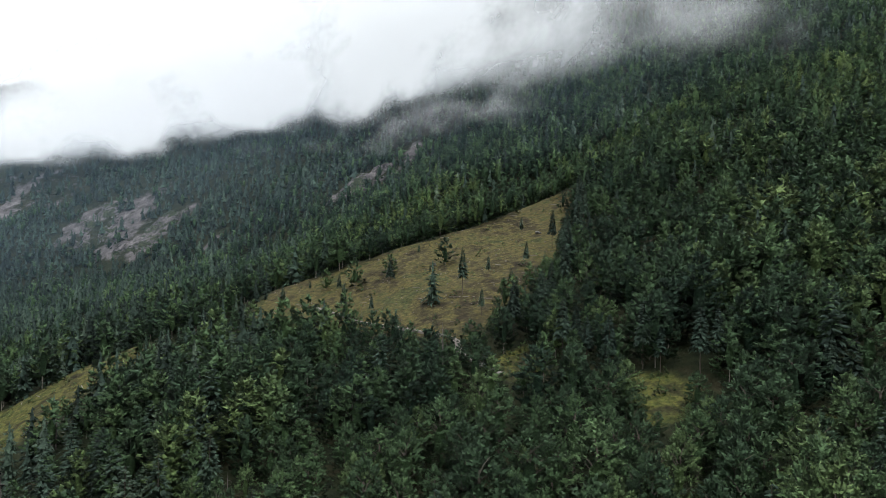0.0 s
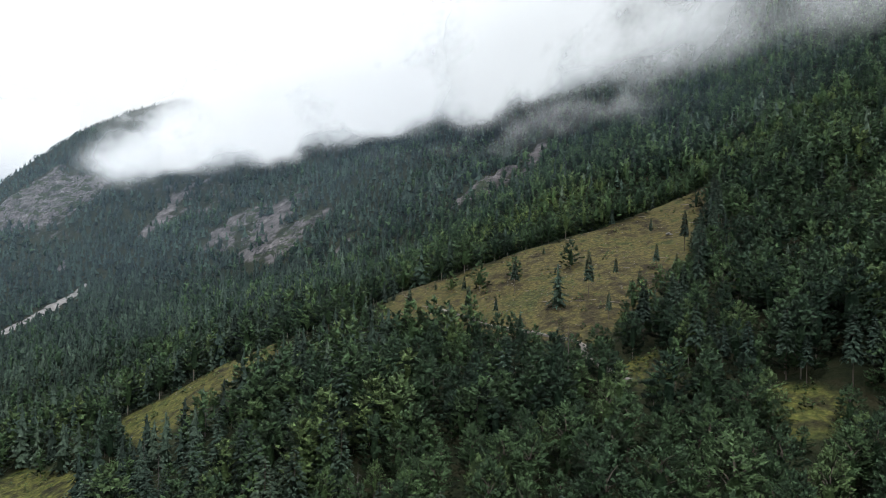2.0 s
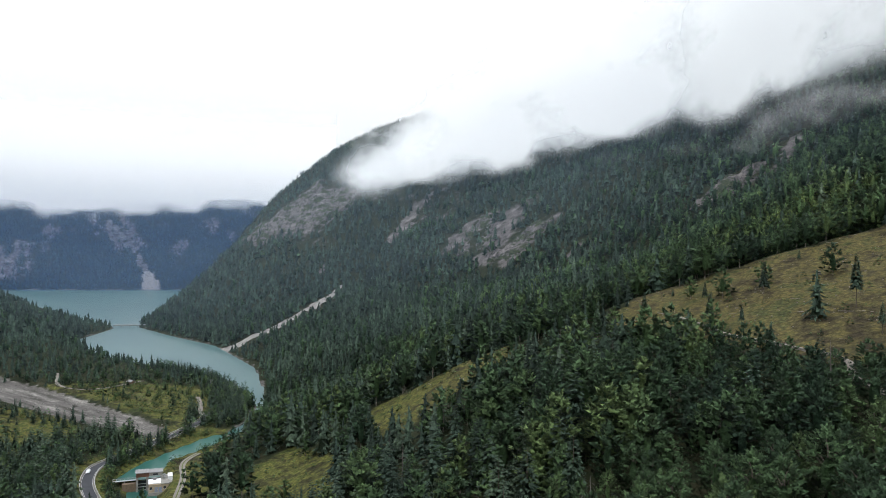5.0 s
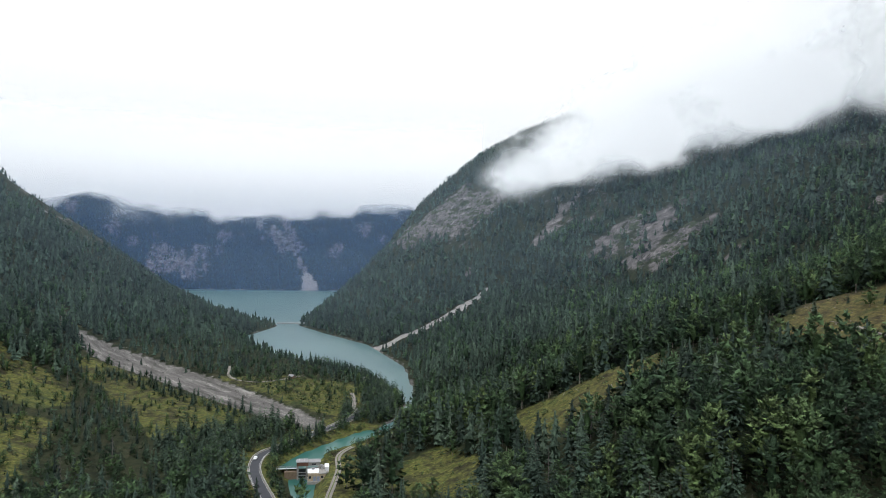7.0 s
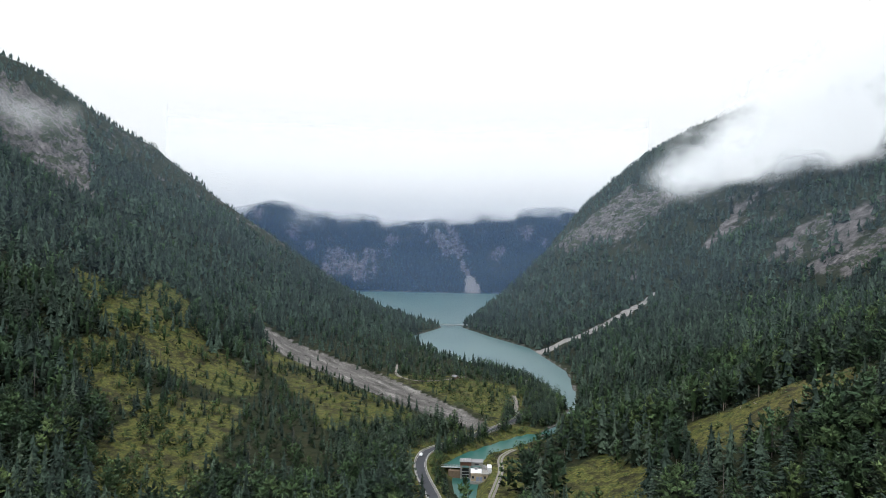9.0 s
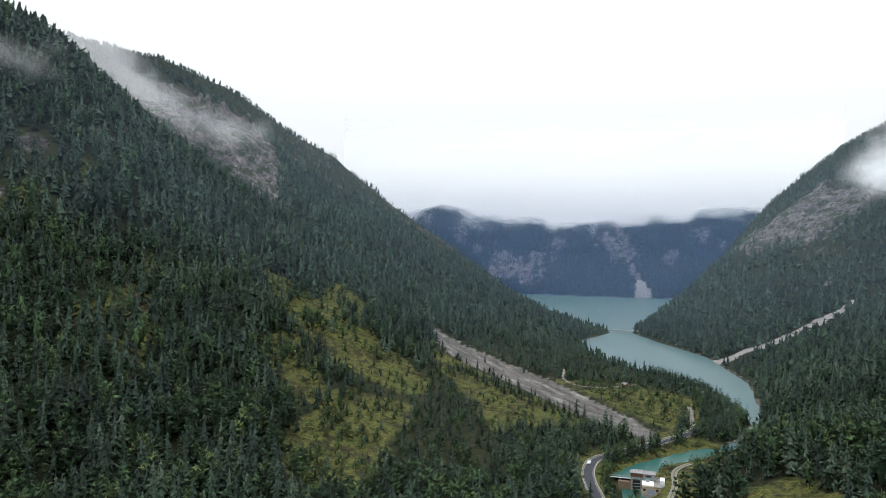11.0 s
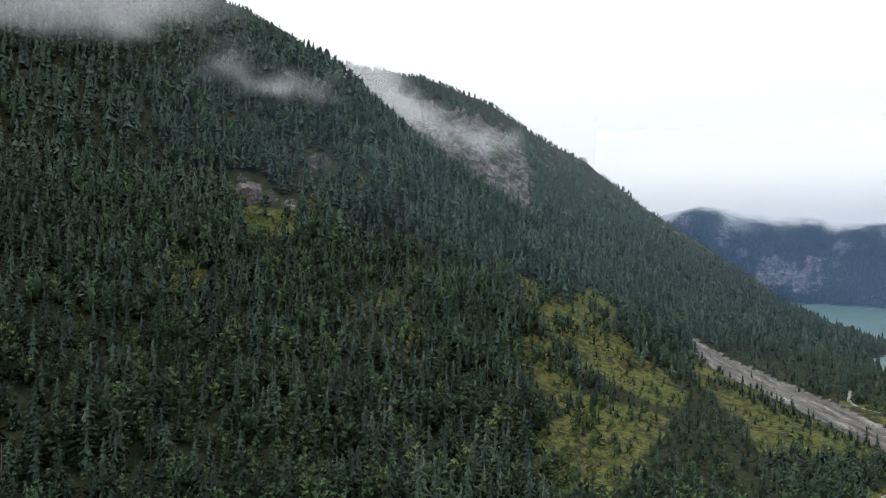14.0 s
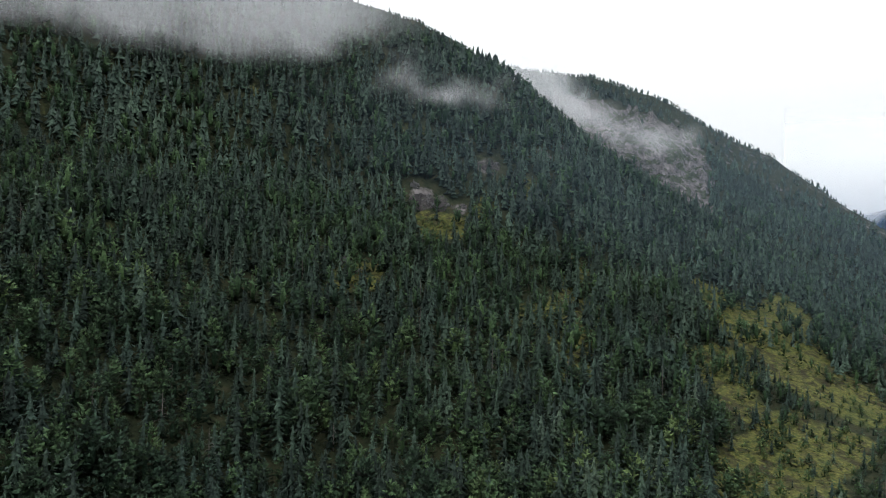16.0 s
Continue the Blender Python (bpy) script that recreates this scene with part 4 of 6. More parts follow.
# survivors left standing on the felled slope: x, y, height
LONERS = [(10, 347, 23), (24, 367, 12), (-28, 375, 20), (-57, 386, 12), (-77, 406, 5), (45, 376, 15), (49, 439, 12), (63, 403, 23), (18, 317, 13), (-49, 399, 7), (-35, 346, 11), (29, 327, 13), (-50, 354, 17),
          (-15, 433, 6), (27, 455, 15), (-87, 381, 13), (-28, 413, 5), (55, 376, 9), (2, 414, 4), (35, 357, 9), (-7, 394, 4)]
# a row of tall bare-stemmed spruces along the clearing's margin
MARGIN = [(96 - 4.1 * k + 3.5 * math.sin(5.1 * k), 470 - 14.0 * k + 3 * math.sin(2.3 * k), 21 + 6 * abs(math.sin(3.7 * k))) for k in range(14)]
for k, (lx, ly, lh) in enumerate(LONERS):
    lz = float(height(np.array([float(lx)]), np.array([float(ly)]))[0])
    ob = copied(SINGLE[2][k % 3] if lh > 9 else SINGLE[0][k % 3], scaled((lx, ly, lz - 0.2), 77 * k, lh * 0.95, lh))
    tagged(ob, "lone thin conifer remaining on the felled slope", "tree", "lone trees on the clearing")

EDGE = [(46, 266), (50, 261), (54, 257), (57, 252), (62, 247), (67, 246), (70, 244), (74, 241), (77, 239), (80, 235), (83, 232), (85, 229), (94, 229), (111, 210), (116, 206), (120, 204), (33, 287), (39, 285), (29, 293), (60, 256), (72, 249), (82, 242), (50, 268), (92, 236)]
MARGIN += [(ex + 3 * math.sin(7.7 * ey), ey + 3 * math.sin(3.1 * ex), 15 + 10 * abs(math.sin(2.9 * ex))) for ex, ey in EDGE[::2]]
for k, (lx, ly, lh) in enumerate(MARGIN):
    lz = float(height(np.array([lx]), np.array([ly]))[0])
    tagged(copied(SINGLE[2][k % 3], scaled((lx, ly, lz - 0.2), 53 * k, lh * 1.1, lh)), "tall spruce with a bare pale stem at the forest edge", "tree", "trees along the clearing")

for r0, r1, gap, a0, a1, firs, leafy in RINGS:
    x, y, z = sites(r0, r1, gap, a0, a1)
    m = z < np.where(np.degrees(np.arctan2(x, y)) > 0, 620, 600)
    x, y, z = x[m], y[m], z[m]
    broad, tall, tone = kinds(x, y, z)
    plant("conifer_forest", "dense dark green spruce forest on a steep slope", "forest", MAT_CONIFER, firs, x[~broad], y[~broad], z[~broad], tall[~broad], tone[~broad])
    if r1 < 600:
        edge = np.degrees(np.arctan2(x, y)) > -60
        plant("tree_trunks", "pale bare trunks under the forest canopy", "trunks", MAT_TRUNK, [tube([(0, 0, 0, 0.011), (0.006 * s, 0.004, 0.5, 0.007)], 3) for s in (-1, 1)], x[edge], y[edge], z[edge], tall[edge], tone[edge])
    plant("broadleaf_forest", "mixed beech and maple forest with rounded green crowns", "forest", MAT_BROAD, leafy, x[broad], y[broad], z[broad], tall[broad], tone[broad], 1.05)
# thin cover out of the near ground, beside and behind the viewpoint
for r0, r1, gap, a0, a1, fine in ((16, 104, 11.0, -180, 180, 6), (110, 176, 11.0, 42, 180, 6), (110, 176, 11.0, -180, -142, 6), (110, 176, 11.0, -142, -48, 6), 
                                  (176, 270, 9.0, -142, -52, 6), (270, 335, 8.5, -142, -90, 2), (270, 335, 8.5, -90, -52, 2), (230, 900, 24.0, 44, 180, 6), (230, 900, 24.0, -180, -144, 6)):
    x, y, z = sites(r0, r1, gap, a0, a1)
    broad, tall, tone = kinds(x, y, z)
    firs, leafy = RINGS[fine][5:]
    broad = broad & (fine < 6)
    plant("conifer_forest", "dense dark green spruce forest on a steep slope", "forest", MAT_CONIFER, firs, x[~broad], y[~broad], z[~broad], tall[~broad], tone[~broad])
    if broad.any():
        plant("broadleaf_forest", "mixed beech and maple forest with rounded green crowns", "forest", MAT_BROAD, leafy, x[broad], y[broad], z[broad], tall[broad], tone[broad], 1.05)
x, y, z = sites(2280, 3000, 11.0, -82.0, -36.0)
m = z < 310
plant("far_forest", "blue-green spruce forest far across the lake", "forest", MAT_CONIFER, [spruce_shape(2, 4, g3, 0.3) for _ in range(4)], x[m], y[m], z[m], np.full(m.sum(), 14.0), 0.25 * rng.random(m.sum()))

# ---------------------------------------------------------------- road, weir and small buildings on the valley floor
MAT_ASPHALT = plain("asphalt", (0.040, 0.043, 0.050), 0.85, 0.18, 0.25)
MAT_PAINT = plain("road_paint", (0.45, 0.45, 0.44), 0.7, 0.15, 0.8)
MAT_STEEL = plain("galvanised_steel", (0.50, 0.51, 0.52), 0.45, 0.12, 2.0, 0.6)
MAT_DIRT = plain("pale_gravel_track", (0.19, 0.178, 0.158), 0.95, 0.3, 0.5, relief=0.06)
MAT_CONCRETE = plain("stained_concrete", (0.24, 0.235, 0.22), 0.9, 0.35, 0.5, relief=0.03)
MAT_PLASTER = plain("tan_plaster", (0.34, 0.28, 0.20), 0.9, 0.25, 0.6)
MAT_CLAD = plain("brown_cladding", (0.13, 0.065, 0.045), 0.7, 0.25, 1.0)
MAT_DARK = plain("dark_steel_gate", (0.045, 0.05, 0.052), 0.5, 0.3, 1.0, 0.4)
MAT_GREYROOF = plain("grey_sheet_roof", (0.22, 0.22, 0.225), 0.6, 0.2, 0.8)
MAT_WHITE = plain("white_roof_sheet", (0.66, 0.68, 0.70), 0.45, 0.08, 0.8)
MAT_DOOR = plain("blue_grey_door", (0.22, 0.25, 0.32), 0.6, 0.15, 1.0)
MAT_GLASS = plain("dark_window", (0.03, 0.035, 0.04), 0.1, 0.2, 1.0)
MAT_RUBBER = plain("tyre_rubber", (0.02, 0.02, 0.02), 0.8, 0.2, 3.0)
MAT_TIMBER = plain("weathered_timber", (0.16, 0.12, 0.085), 0.85, 0.35, 1.2)
MAT_STONE = plain("pale_boulder", (0.19, 0.185, 0.175), 0.95, 0.4, 0.4, relief=0.1)
MAT_GRASS = plain("verge_grass", (0.085, 0.105, 0.034), 0.95, 0.35, 0.35, relief=0.08)


def block(name, u, v, w, mat, parent, label="", bevel=0.05):
    """A box from low to high along each axis of its thing, with worn edges."""
    bm = bmesh.new()
    bmesh.ops.create_cube(bm, size=1.0)
    for q in bm.verts:
        q.co = Vector((u[0] + (q.co.x + 0.5) * (u[1] - u[0]), v[0] + (q.co.y + 0.5) * (v[1] - v[0]), w[0] + (q.co.z + 0.5) * (w[1] - w[0])))
    if bevel:
        bmesh.ops.bevel(bm, geom=bm.edges[:], offset=bevel, segments=1, affect="EDGES")
    return from_bm(name, bm, mat, parent, label)


def from_bm(name, bm, mat, parent, label=""):
    me = bpy.data.meshes.new(name)
    bm.to_mesh(me)
    bm.free()
    me.materials.append(mat)
    ob = new(name, me)
    ob.parent = parent
    return tagged(ob, label)


def prism(name, outline, u0, u1, mat, parent, label=""):
    """An outline of (v, z) drawn out along u."""
    bm = bmesh.new()
    a = [bm.verts.new((u0, v, z)) for v, z in outline]
    b = [bm.verts.new((u1, v, z)) for v, z in outline]
    bm.faces.new(a)
    bm.faces.new(b[::-1])
    for k in range(len(a)):
        bm.faces.new((a[k], b[k], b[(k + 1) % len(a)], a[(k + 1) % len(a)]))
    bmesh.ops.recalc_face_normals(bm, faces=bm.faces[:])
    return from_bm(name, bm, mat, parent, label)


def curve_through(rows, gap=2.0):
    """Points at even steps along a smooth line through rows of x, y, z."""
    p = [Vector(r) for r in rows]
    out_pts = []
    for k in range(len(p) - 1):
        a, b, c, d = p[max(k - 1, 0)], p[k], p[k + 1], p[min(k + 2, len(p) - 1)]
        n = max(2, int((c - b).length / gap))
        for s in range(n):
            t = s / n
            out_pts.append(0.5 * ((2 * b) + (c - a) * t + (2 * a - 5 * b + 4 * c - d) * t * t + (3 * b - a - 3 * c + d) * t ** 3))
    return out_pts + [p[-1]]


def ribbon(name, pts, left, right, thick, lift, mat, parent=None):
    """A strip between two offsets from a line."""
    bm = bmesh.new()
    rows = []
    for k, p in enumerate(pts):
        t = pts[min(k + 1, len(pts) - 1)] - pts[max(k - 1, 0)]
        s = Vector((t.y, -t.x, 0)).normalized()
        rows.append([bm.verts.new(p + s * o + Vector((0, 0, h))) for o, h in ((left, lift - thick), (left, lift), (right, lift), (right, lift - thick))])
    for a, b in zip(rows[:-1], rows[1:]):
        for k in range(3):
            bm.faces.new((a[k], a[k + 1], b[k + 1], b[k]))
    bmesh.ops.recalc_face_normals(bm, faces=bm.faces[:])
    return from_bm(name, bm, mat, parent)


road_line = curve_through(ROAD)
tagged(ribbon("road", road_line, -2.75, 2.75, 0.5, 0.06, MAT_ASPHALT), "grey asphalt road winding along the valley floor", "road", kind="structure")
for side in (-1, 1):
    tagged(ribbon("road_edge_line", road_line, side * 2.5 - 0.07, side * 2.5 + 0.07, 0.05, 0.066, MAT_PAINT), "white painted edge line on the road", "road marking", kind="structure")
    tagged(ribbon("road_verge", road_line, side * 3.2 - 0.45, side * 3.2 + 0.45, 0.4, 0.0, MAT_DIRT), "pale gravel verge beside the road", "verge", kind="structure")
    rail = thing("guard_rail", "galvanised steel guard rail beside the road", "guard rail", "guard rails along the road")
    r_ob = ribbon("rail", road_line, side * 3.3 - 0.08, side * 3.3 + 0.08, 0.34, 0.80, MAT_STEEL, rail)
    post_me = None
    for k in range(0, len(road_line) - 1, 2):
        t = road_line[k + 1] - road_line[k]
        s = Vector((t.y, -t.x, 0)).normalized()
        p = road_line[k] + s * side * 3.43
        if post_me is None:
            post_me = block("post", (-0.06, 0.06), (-0.06, 0.06), (-0.4, 0.75), MAT_STEEL, rail, bevel=0.0)
            post_me.location = p
        else:
            o = new("post", post_me.data)
            o.parent, o.location = rail, p
track_line = curve_through(TRACK)
tagged(ribbon("forest_track", track_line, -1.55, 1.55, 0.4, 0.05, MAT_DIRT), "pale gravel track beside the weir", "track", kind="structure")
tagged(ribbon("track_median", track_line, -0.32, 0.28, 0.1, 0.10, MAT_GRASS), "grassy strip between the wheel ruts", "grass", kind="structure")
TRACKS = [[(-590, 372), (-565, 356), (-540, 342), (-524, 345), (-517, 362), (-520, 388), (-525, 408)], [(-437, 391), (-412, 372), (-388, 349)], [(-411, 466), (-396, 450), (-381, 433)],
          [(-67, 373), (-53, 359), (-39, 341), (-15, 318), (5, 300), (8, 286), (23, 260)]]
for rows in TRACKS:
    pts = curve_through([(a, b, 0.0) for a, b in rows])
    hz = height(np.array([p.x for p in pts]), np.array([p.y for p in pts]))
    hz = np.convolve(np.pad(hz, 2, "edge"), np.ones(5) / 5, "valid")
    pts = [Vector((p.x, p.y, float(h))) for p, h in zip(pts, hz)]
    tagged(ribbon("forest_track", pts, -1.6, 1.6, 1.2, 0.35, MAT_DIRT), "pale gravel track through scrub", "track", kind="structure")

# the weir: u towards the right bank, v downstream
def dblock(name, u, v, w, mat, parent, label="", bevel=0.05):
    return block(name, u, (-v[1], -v[0]), w, mat, parent, label, bevel)


AX = math.degrees(math.atan2(0.786, 0.618))
FRAME = (DAM[0], DAM[1], -1.4)
weir = thing("weir", "concrete river weir with a gatehouse over its steel gate", "weir", at=FRAME, turn=AX)
for u0 in (-6.8, -2.0, 4.6):
    dblock("pier", (u0, u0 + 1.0), (-4.5, 1.5), (-7, 4.3), MAT_CONCRETE, weir, bevel=0.08)
gate = dblock("gate", (-5.8, -2.0), (-1.6, -1.2), (-6.0, 1.6), MAT_DARK, weir, "dark steel sluice gate")
for k in range(4):
    dblock("rib", (-5.8, -2.0), (-1.2, -0.95), (-4.8 + 1.6 * k, -4.5 + 1.6 * k), MAT_STEEL, gate, bevel=0.02)
dblock("gate", (-1.0, 4.6), (-2.0, -1.6), (-6.0, 2.4), MAT_CONCRETE, weir, "closed concrete weir wall")
dblock("fascia", (-6.9, -0.6), (-4.6, 1.6), (4.3, 6.3), MAT_CLAD, weir, "brown clad gatehouse wall")
dblock("fascia", (-0.6, 5.7), (-4.6, 1.2), (4.3, 6.0), MAT_CONCRETE, weir, "grey gatehouse wall")
dblock("roof", (-7.3, -0.7), (-5.0, 2.0), (6.3, 6.65), MAT_GREYROOF, weir, "flat grey sheet roof")
dblock("roof", (-0.6, 6.1), (-5.0, 1.6), (6.0, 6.35), MAT_GREYROOF, weir, "flat grey sheet roof")
for k in range(5):
    dblock("roof_seam", (-6.9 + 1.4 * k, -6.84 + 1.4 * k), (-5.0, 2.0), (6.65, 6.72), MAT_STEEL, weir, bevel=0.0)
dblock("window", (1.2, 3.6), (1.2, 1.24), (4.7, 5.5), MAT_GLASS, weir, "dark gatehouse window", 0.0)

power = thing("powerhouse", "small tan powerhouse with a white roof beside the weir", "building", at=FRAME, turn=AX)
dblock("base", (-1.2, 9.2), (1.6, 10.0), (-8, -1.6), MAT_CONCRETE, power, "concrete base washed by the river", 0.1)
dblock("wall", (-0.8, 8.6), (2.0, 9.4), (-1.6, 2.2), MAT_PLASTER, power, "tan plastered wall")
prism("roof", [(-2.0, 2.6), (-5.2, 4.0), (-8.4, 2.6), (-8.4, 2.35), (-2.0, 2.35)], -1.0, 5.0, MAT_WHITE, power, "white sheet-metal gable roof")
dblock("roof", (5.0, 8.9), (1.7, 9.7), (2.2, 2.5), MAT_CONCRETE, power, "flat concrete roof")
dblock("skylight", (1.2, 2.8), (4.4, 6.0), (3.6, 4.5), MAT_GREYROOF, power, "grey ventilation hood on the roof ridge")
dblock("plant_housing", (0.4, 3.4), (0.6, 1.5), (2.3, 3.3), MAT_GREYROOF, power, "low grey plant housing behind the roof")
for k in range(2):
    d_ob = dblock("door", (2.0 + 1.9 * k, 3.6 + 1.9 * k), (9.4, 9.5), (-1.6, 0.9), MAT_DOOR, power, "blue-grey double door", 0.02)
    dblock("handle", (3.3 + 1.9 * k, 3.42 + 1.9 * k), (9.5, 9.58), (-0.5, -0.3), MAT_STEEL, d_ob, bevel=0.0)
for k in range(2):
    w_ob = dblock("window", (-0.3 + 6.5 * k, 0.9 + 6.5 * k), (9.4, 9.46), (-0.2, 1.1), MAT_GLASS, power, bevel=0.0)
    dblock("frame", (-0.4 + 6.5 * k, 1.0 + 6.5 * k), (9.41, 9.44), (-0.3, -0.2), MAT_WHITE, w_ob, bevel=0.0)

yard = tagged(dblock("weir_yard", (5.7, 14.5), (-8.0, 6.0), (-6, 1.9), MAT_CONCRETE, None, bevel=0.1), "stained concrete yard beside the powerhouse", "yard", kind="structure")
yard.matrix_basis = pose(*FRAME, 0, 0, AX)
bank = tagged(dblock("river_wall", (-13.5, -6.8), (-2.5, 0.0), (-7, 0.9), MAT_TIMBER, None, bevel=0.1), "brown retaining wall beside the gate", "wall", kind="structure")
bank.matrix_basis = pose(*FRAME, 0, 0, AX)
tank = thing("container", "long white metal container on the concrete yard", "container", at=FRAME, turn=AX)
dblock("body", (8.4, 10.6), (-3.0, 3.2), (1.9, 3.9), MAT_WHITE, tank)
dblock("lid", (8.3, 10.7), (-3.1, 3.3), (3.9, 4.05), MAT_WHITE, tank)
for k in range(3):
    crate = thing("crate", "grey equipment crate on the concrete yard", "crate", "crates on the yard", FRAME, AX)
    dblock("body", (6.4, 7.4), (-6.5 + 2.6 * k, -5.2 + 2.6 * k), (1.9, 2.7), MAT_STEEL, crate)
    dblock("lid", (6.35, 7.45), (-6.55 + 2.6 * k, -5.15 + 2.6 * k), (2.7, 2.8), MAT_GREYROOF, crate)
walkway = thing("footbridge", "narrow steel footbridge with railings beside the weir", "footbridge", at=FRAME, turn=AX)
dblock("deck", (-18.0, -6.8), (-3.4, -2.0), (1.9, 2.1), MAT_STEEL, walkway, bevel=0.02)
for v in (-3.35, -2.1):
    dblock("handrail", (-18.0, -6.8), (v, v + 0.06), (3.1, 3.2), MAT_STEEL, walkway, bevel=0.0)
    for k in range(7):
        dblock("post", (-17.9 + 1.8 * k, -17.8 + 1.8 * k), (v, v + 0.06), (2.1, 3.1), MAT_STEEL, walkway, bevel=0.0)
dblock("pier", (-12.6, -12.0), (-3.2, -2.2), (-6, 1.9), MAT_CONCRETE, walkway)


def car(at, turn):
    ob = thing("car", "small silver-white car driving on the asphalt road", "car", at=at, turn=turn)
    prism("body", [(-2.1, 0.35), (-2.15, 0.75), (-1.3, 0.95), (-0.7, 1.45), (1.0, 1.48), (1.8, 1.0), (2.1, 0.9), (2.1, 0.35)], -0.85, 0.85, MAT_WHITE, ob)
    for q in (-0.87, 0.85):
        block("window", (q, q + 0.02), (-0.8, 1.2), (0.98, 1.36), MAT_GLASS, ob, bevel=0.0)
    for q in (-0.9, 0.66):
        for v in (-1.35, 1.35):
            bm = bmesh.new()
            bmesh.ops.create_cone(bm, cap_ends=True, segments=14, radius1=0.34, radius2=0.34, depth=0.24, matrix=Matrix.Translation((q + 0.12, v, 0.34)) @ pose(0, 0, 0, 0, 90, 0))
            wheel = from_bm("wheel", bm, MAT_RUBBER, ob, "black tyre")
            bm = bmesh.new()
            bmesh.ops.create_cone(bm, cap_ends=True, segments=10, radius1=0.2, radius2=0.2, depth=0.26, matrix=Matrix.Translation((q + 0.12, v, 0.34)) @ pose(0, 0, 0, 0, 90, 0))
            from_bm("rim", bm, MAT_STEEL, wheel)
    return ob


car((-337.0, 230.5, 3.06), 45)


def hut(x, y, w, d, h, label, roof, turn, wall):
    z = float(height(np.array([x]), np.array([y]))[0])
    ob = thing("hut", label, "hut", at=(x, y, z), turn=turn)
    block("wall", (-w / 2, w / 2), (-d / 2, d / 2), (-1.0, h), wall, ob)
    o = 0.4
    prism("roof", [(-d / 2 - o, h - 0.1), (0, h + d * 0.38), (d / 2 + o, h - 0.1), (d / 2 + o, h - 0.28), (0, h + d * 0.38 - 0.18), (-d / 2 - o, h - 0.28)], -w / 2 - o, w / 2 + o, roof, ob)
    door = block("door", (-0.5, 0.5), (-d / 2 - 0.05, -d / 2), (0, 2.0), MAT_TIMBER, ob, "wooden door", 0.0)
    block("handle", (0.3, 0.4), (-d / 2 - 0.1, -d / 2 - 0.05), (0.9, 1.05), MAT_STEEL, door, bevel=0.0)
    return ob


hut(-467.0, 436.0, 6.0, 5.0, 3.2, "small white hut with a grey roof near the lakeshore", MAT_GREYROOF, 40, MAT_WHITE)
hut(-518.0, 391.0, 4.5, 4.0, 2.6, "weathered timber hut standing in valley scrub", MAT_GREYROOF, 15, MAT_TIMBER)

span_a, span_b = Vector((*plan(-54.2, 1182), 0)), Vector((*plan(-52.0, 1182), 0))
mid_pt = (span_a + span_b) / 2
length = (span_b - span_a).length
bridge = thing("bridge", "low grey bridge across the lake narrows", "bridge", at=(mid_pt.x, mid_pt.y, 0), turn=math.degrees(math.atan2((span_b - span_a).y, (span_b - span_a).x)))
block("deck", (-length / 2, length / 2), (-2.5, 2.5), (2.6, 3.3), MAT_CONCRETE, bridge)
for v in (-2.5, 2.35):
    block("railing", (-length / 2, length / 2), (v, v + 0.15), (3.3, 4.3), MAT_STEEL, bridge, bevel=0.0)
for k in range(3):
    block("pier", (-length / 4 * (1 - k) - 0.5, -length / 4 * (1 - k) + 0.5), (-2.0, 2.0), (-4, 2.6), MAT_CONCRETE, bridge)

# ---------------------------------------------------------------- scrub, stumps and stones
def scatter(n, outline, grow=0.0):
    xs, ys = zip(*outline)
    x, y = rng.uniform(min(xs), max(xs), n), rng.uniform(min(ys), max(ys), n)
    k = area(x, y, outline) > grow
    return x[k], y[k], height(x[k], y[k])


shrub = [bough_crown(8, 40, 0.13, g3, 0.5, 0.05) for _ in range(4)]
for outline, n in [(CLEARCUT, 420), (STRIP, 160)] + [(g_, 60) for g_ in GLADES] + [(m_, 40) for m_ in MEADOWS[:6]] + [(m_, 620) for m_ in MEADOWS[6:]] + [(b_, 160) for b_ in BROWN]:
    x, y, z = scatter(n, outline)
    plant("scrub", "low green bushes and saplings on rough grass", "bushes", MAT_BROAD, shrub, x, y, z, rng.gamma(2.0, 0.7, len(x)) + 0.4, rng.random(len(x)), 1.0)
flats = [plan(a, r) for a, r in [(-50, 500), (-47.8, 560), (-49, 690), (-55, 880), (-62, 900), (-60, 700), (-55, 590)]]
x, y, z = scatter(2600, flats)
g_, r_, v_ = cover(x, y, z)
k = v_ < 0.3
plant("scrub", "willow scrub on the gravel flats", "bushes", MAT_BROAD, shrub, x[k], y[k], z[k], rng.gamma(2.0, 0.95, k.sum()) + 0.5, rng.random(k.sum()), 1.0)

# undergrowth on the near slope
x, y, z = sites(130, 345, 8.5, -48, 42)
plant("undergrowth", "low leafy undergrowth beneath the forest edge", "bushes", MAT_BROAD, [bough_crown(7, 28, 0.13, g3, 0.42, 0.1) for _ in range(4)], x, y, z, rng.gamma(2.2, 0.6, len(x)) + 0.5, 0.6 * rng.random(len(x)), 1.0)

x, y, z = sites(330, 640, 12.0, -142, -60)
plant("undergrowth", "low leafy undergrowth between the spruces", "bushes", MAT_BROAD, [bough_crown(5, 15, 0.17, g3, 0.42, 0.1) for _ in range(4)], x, y, z, rng.gamma(2.2, 0.9, len(x)) + 0.8, 0.5 * rng.random(len(x)), 1.0)

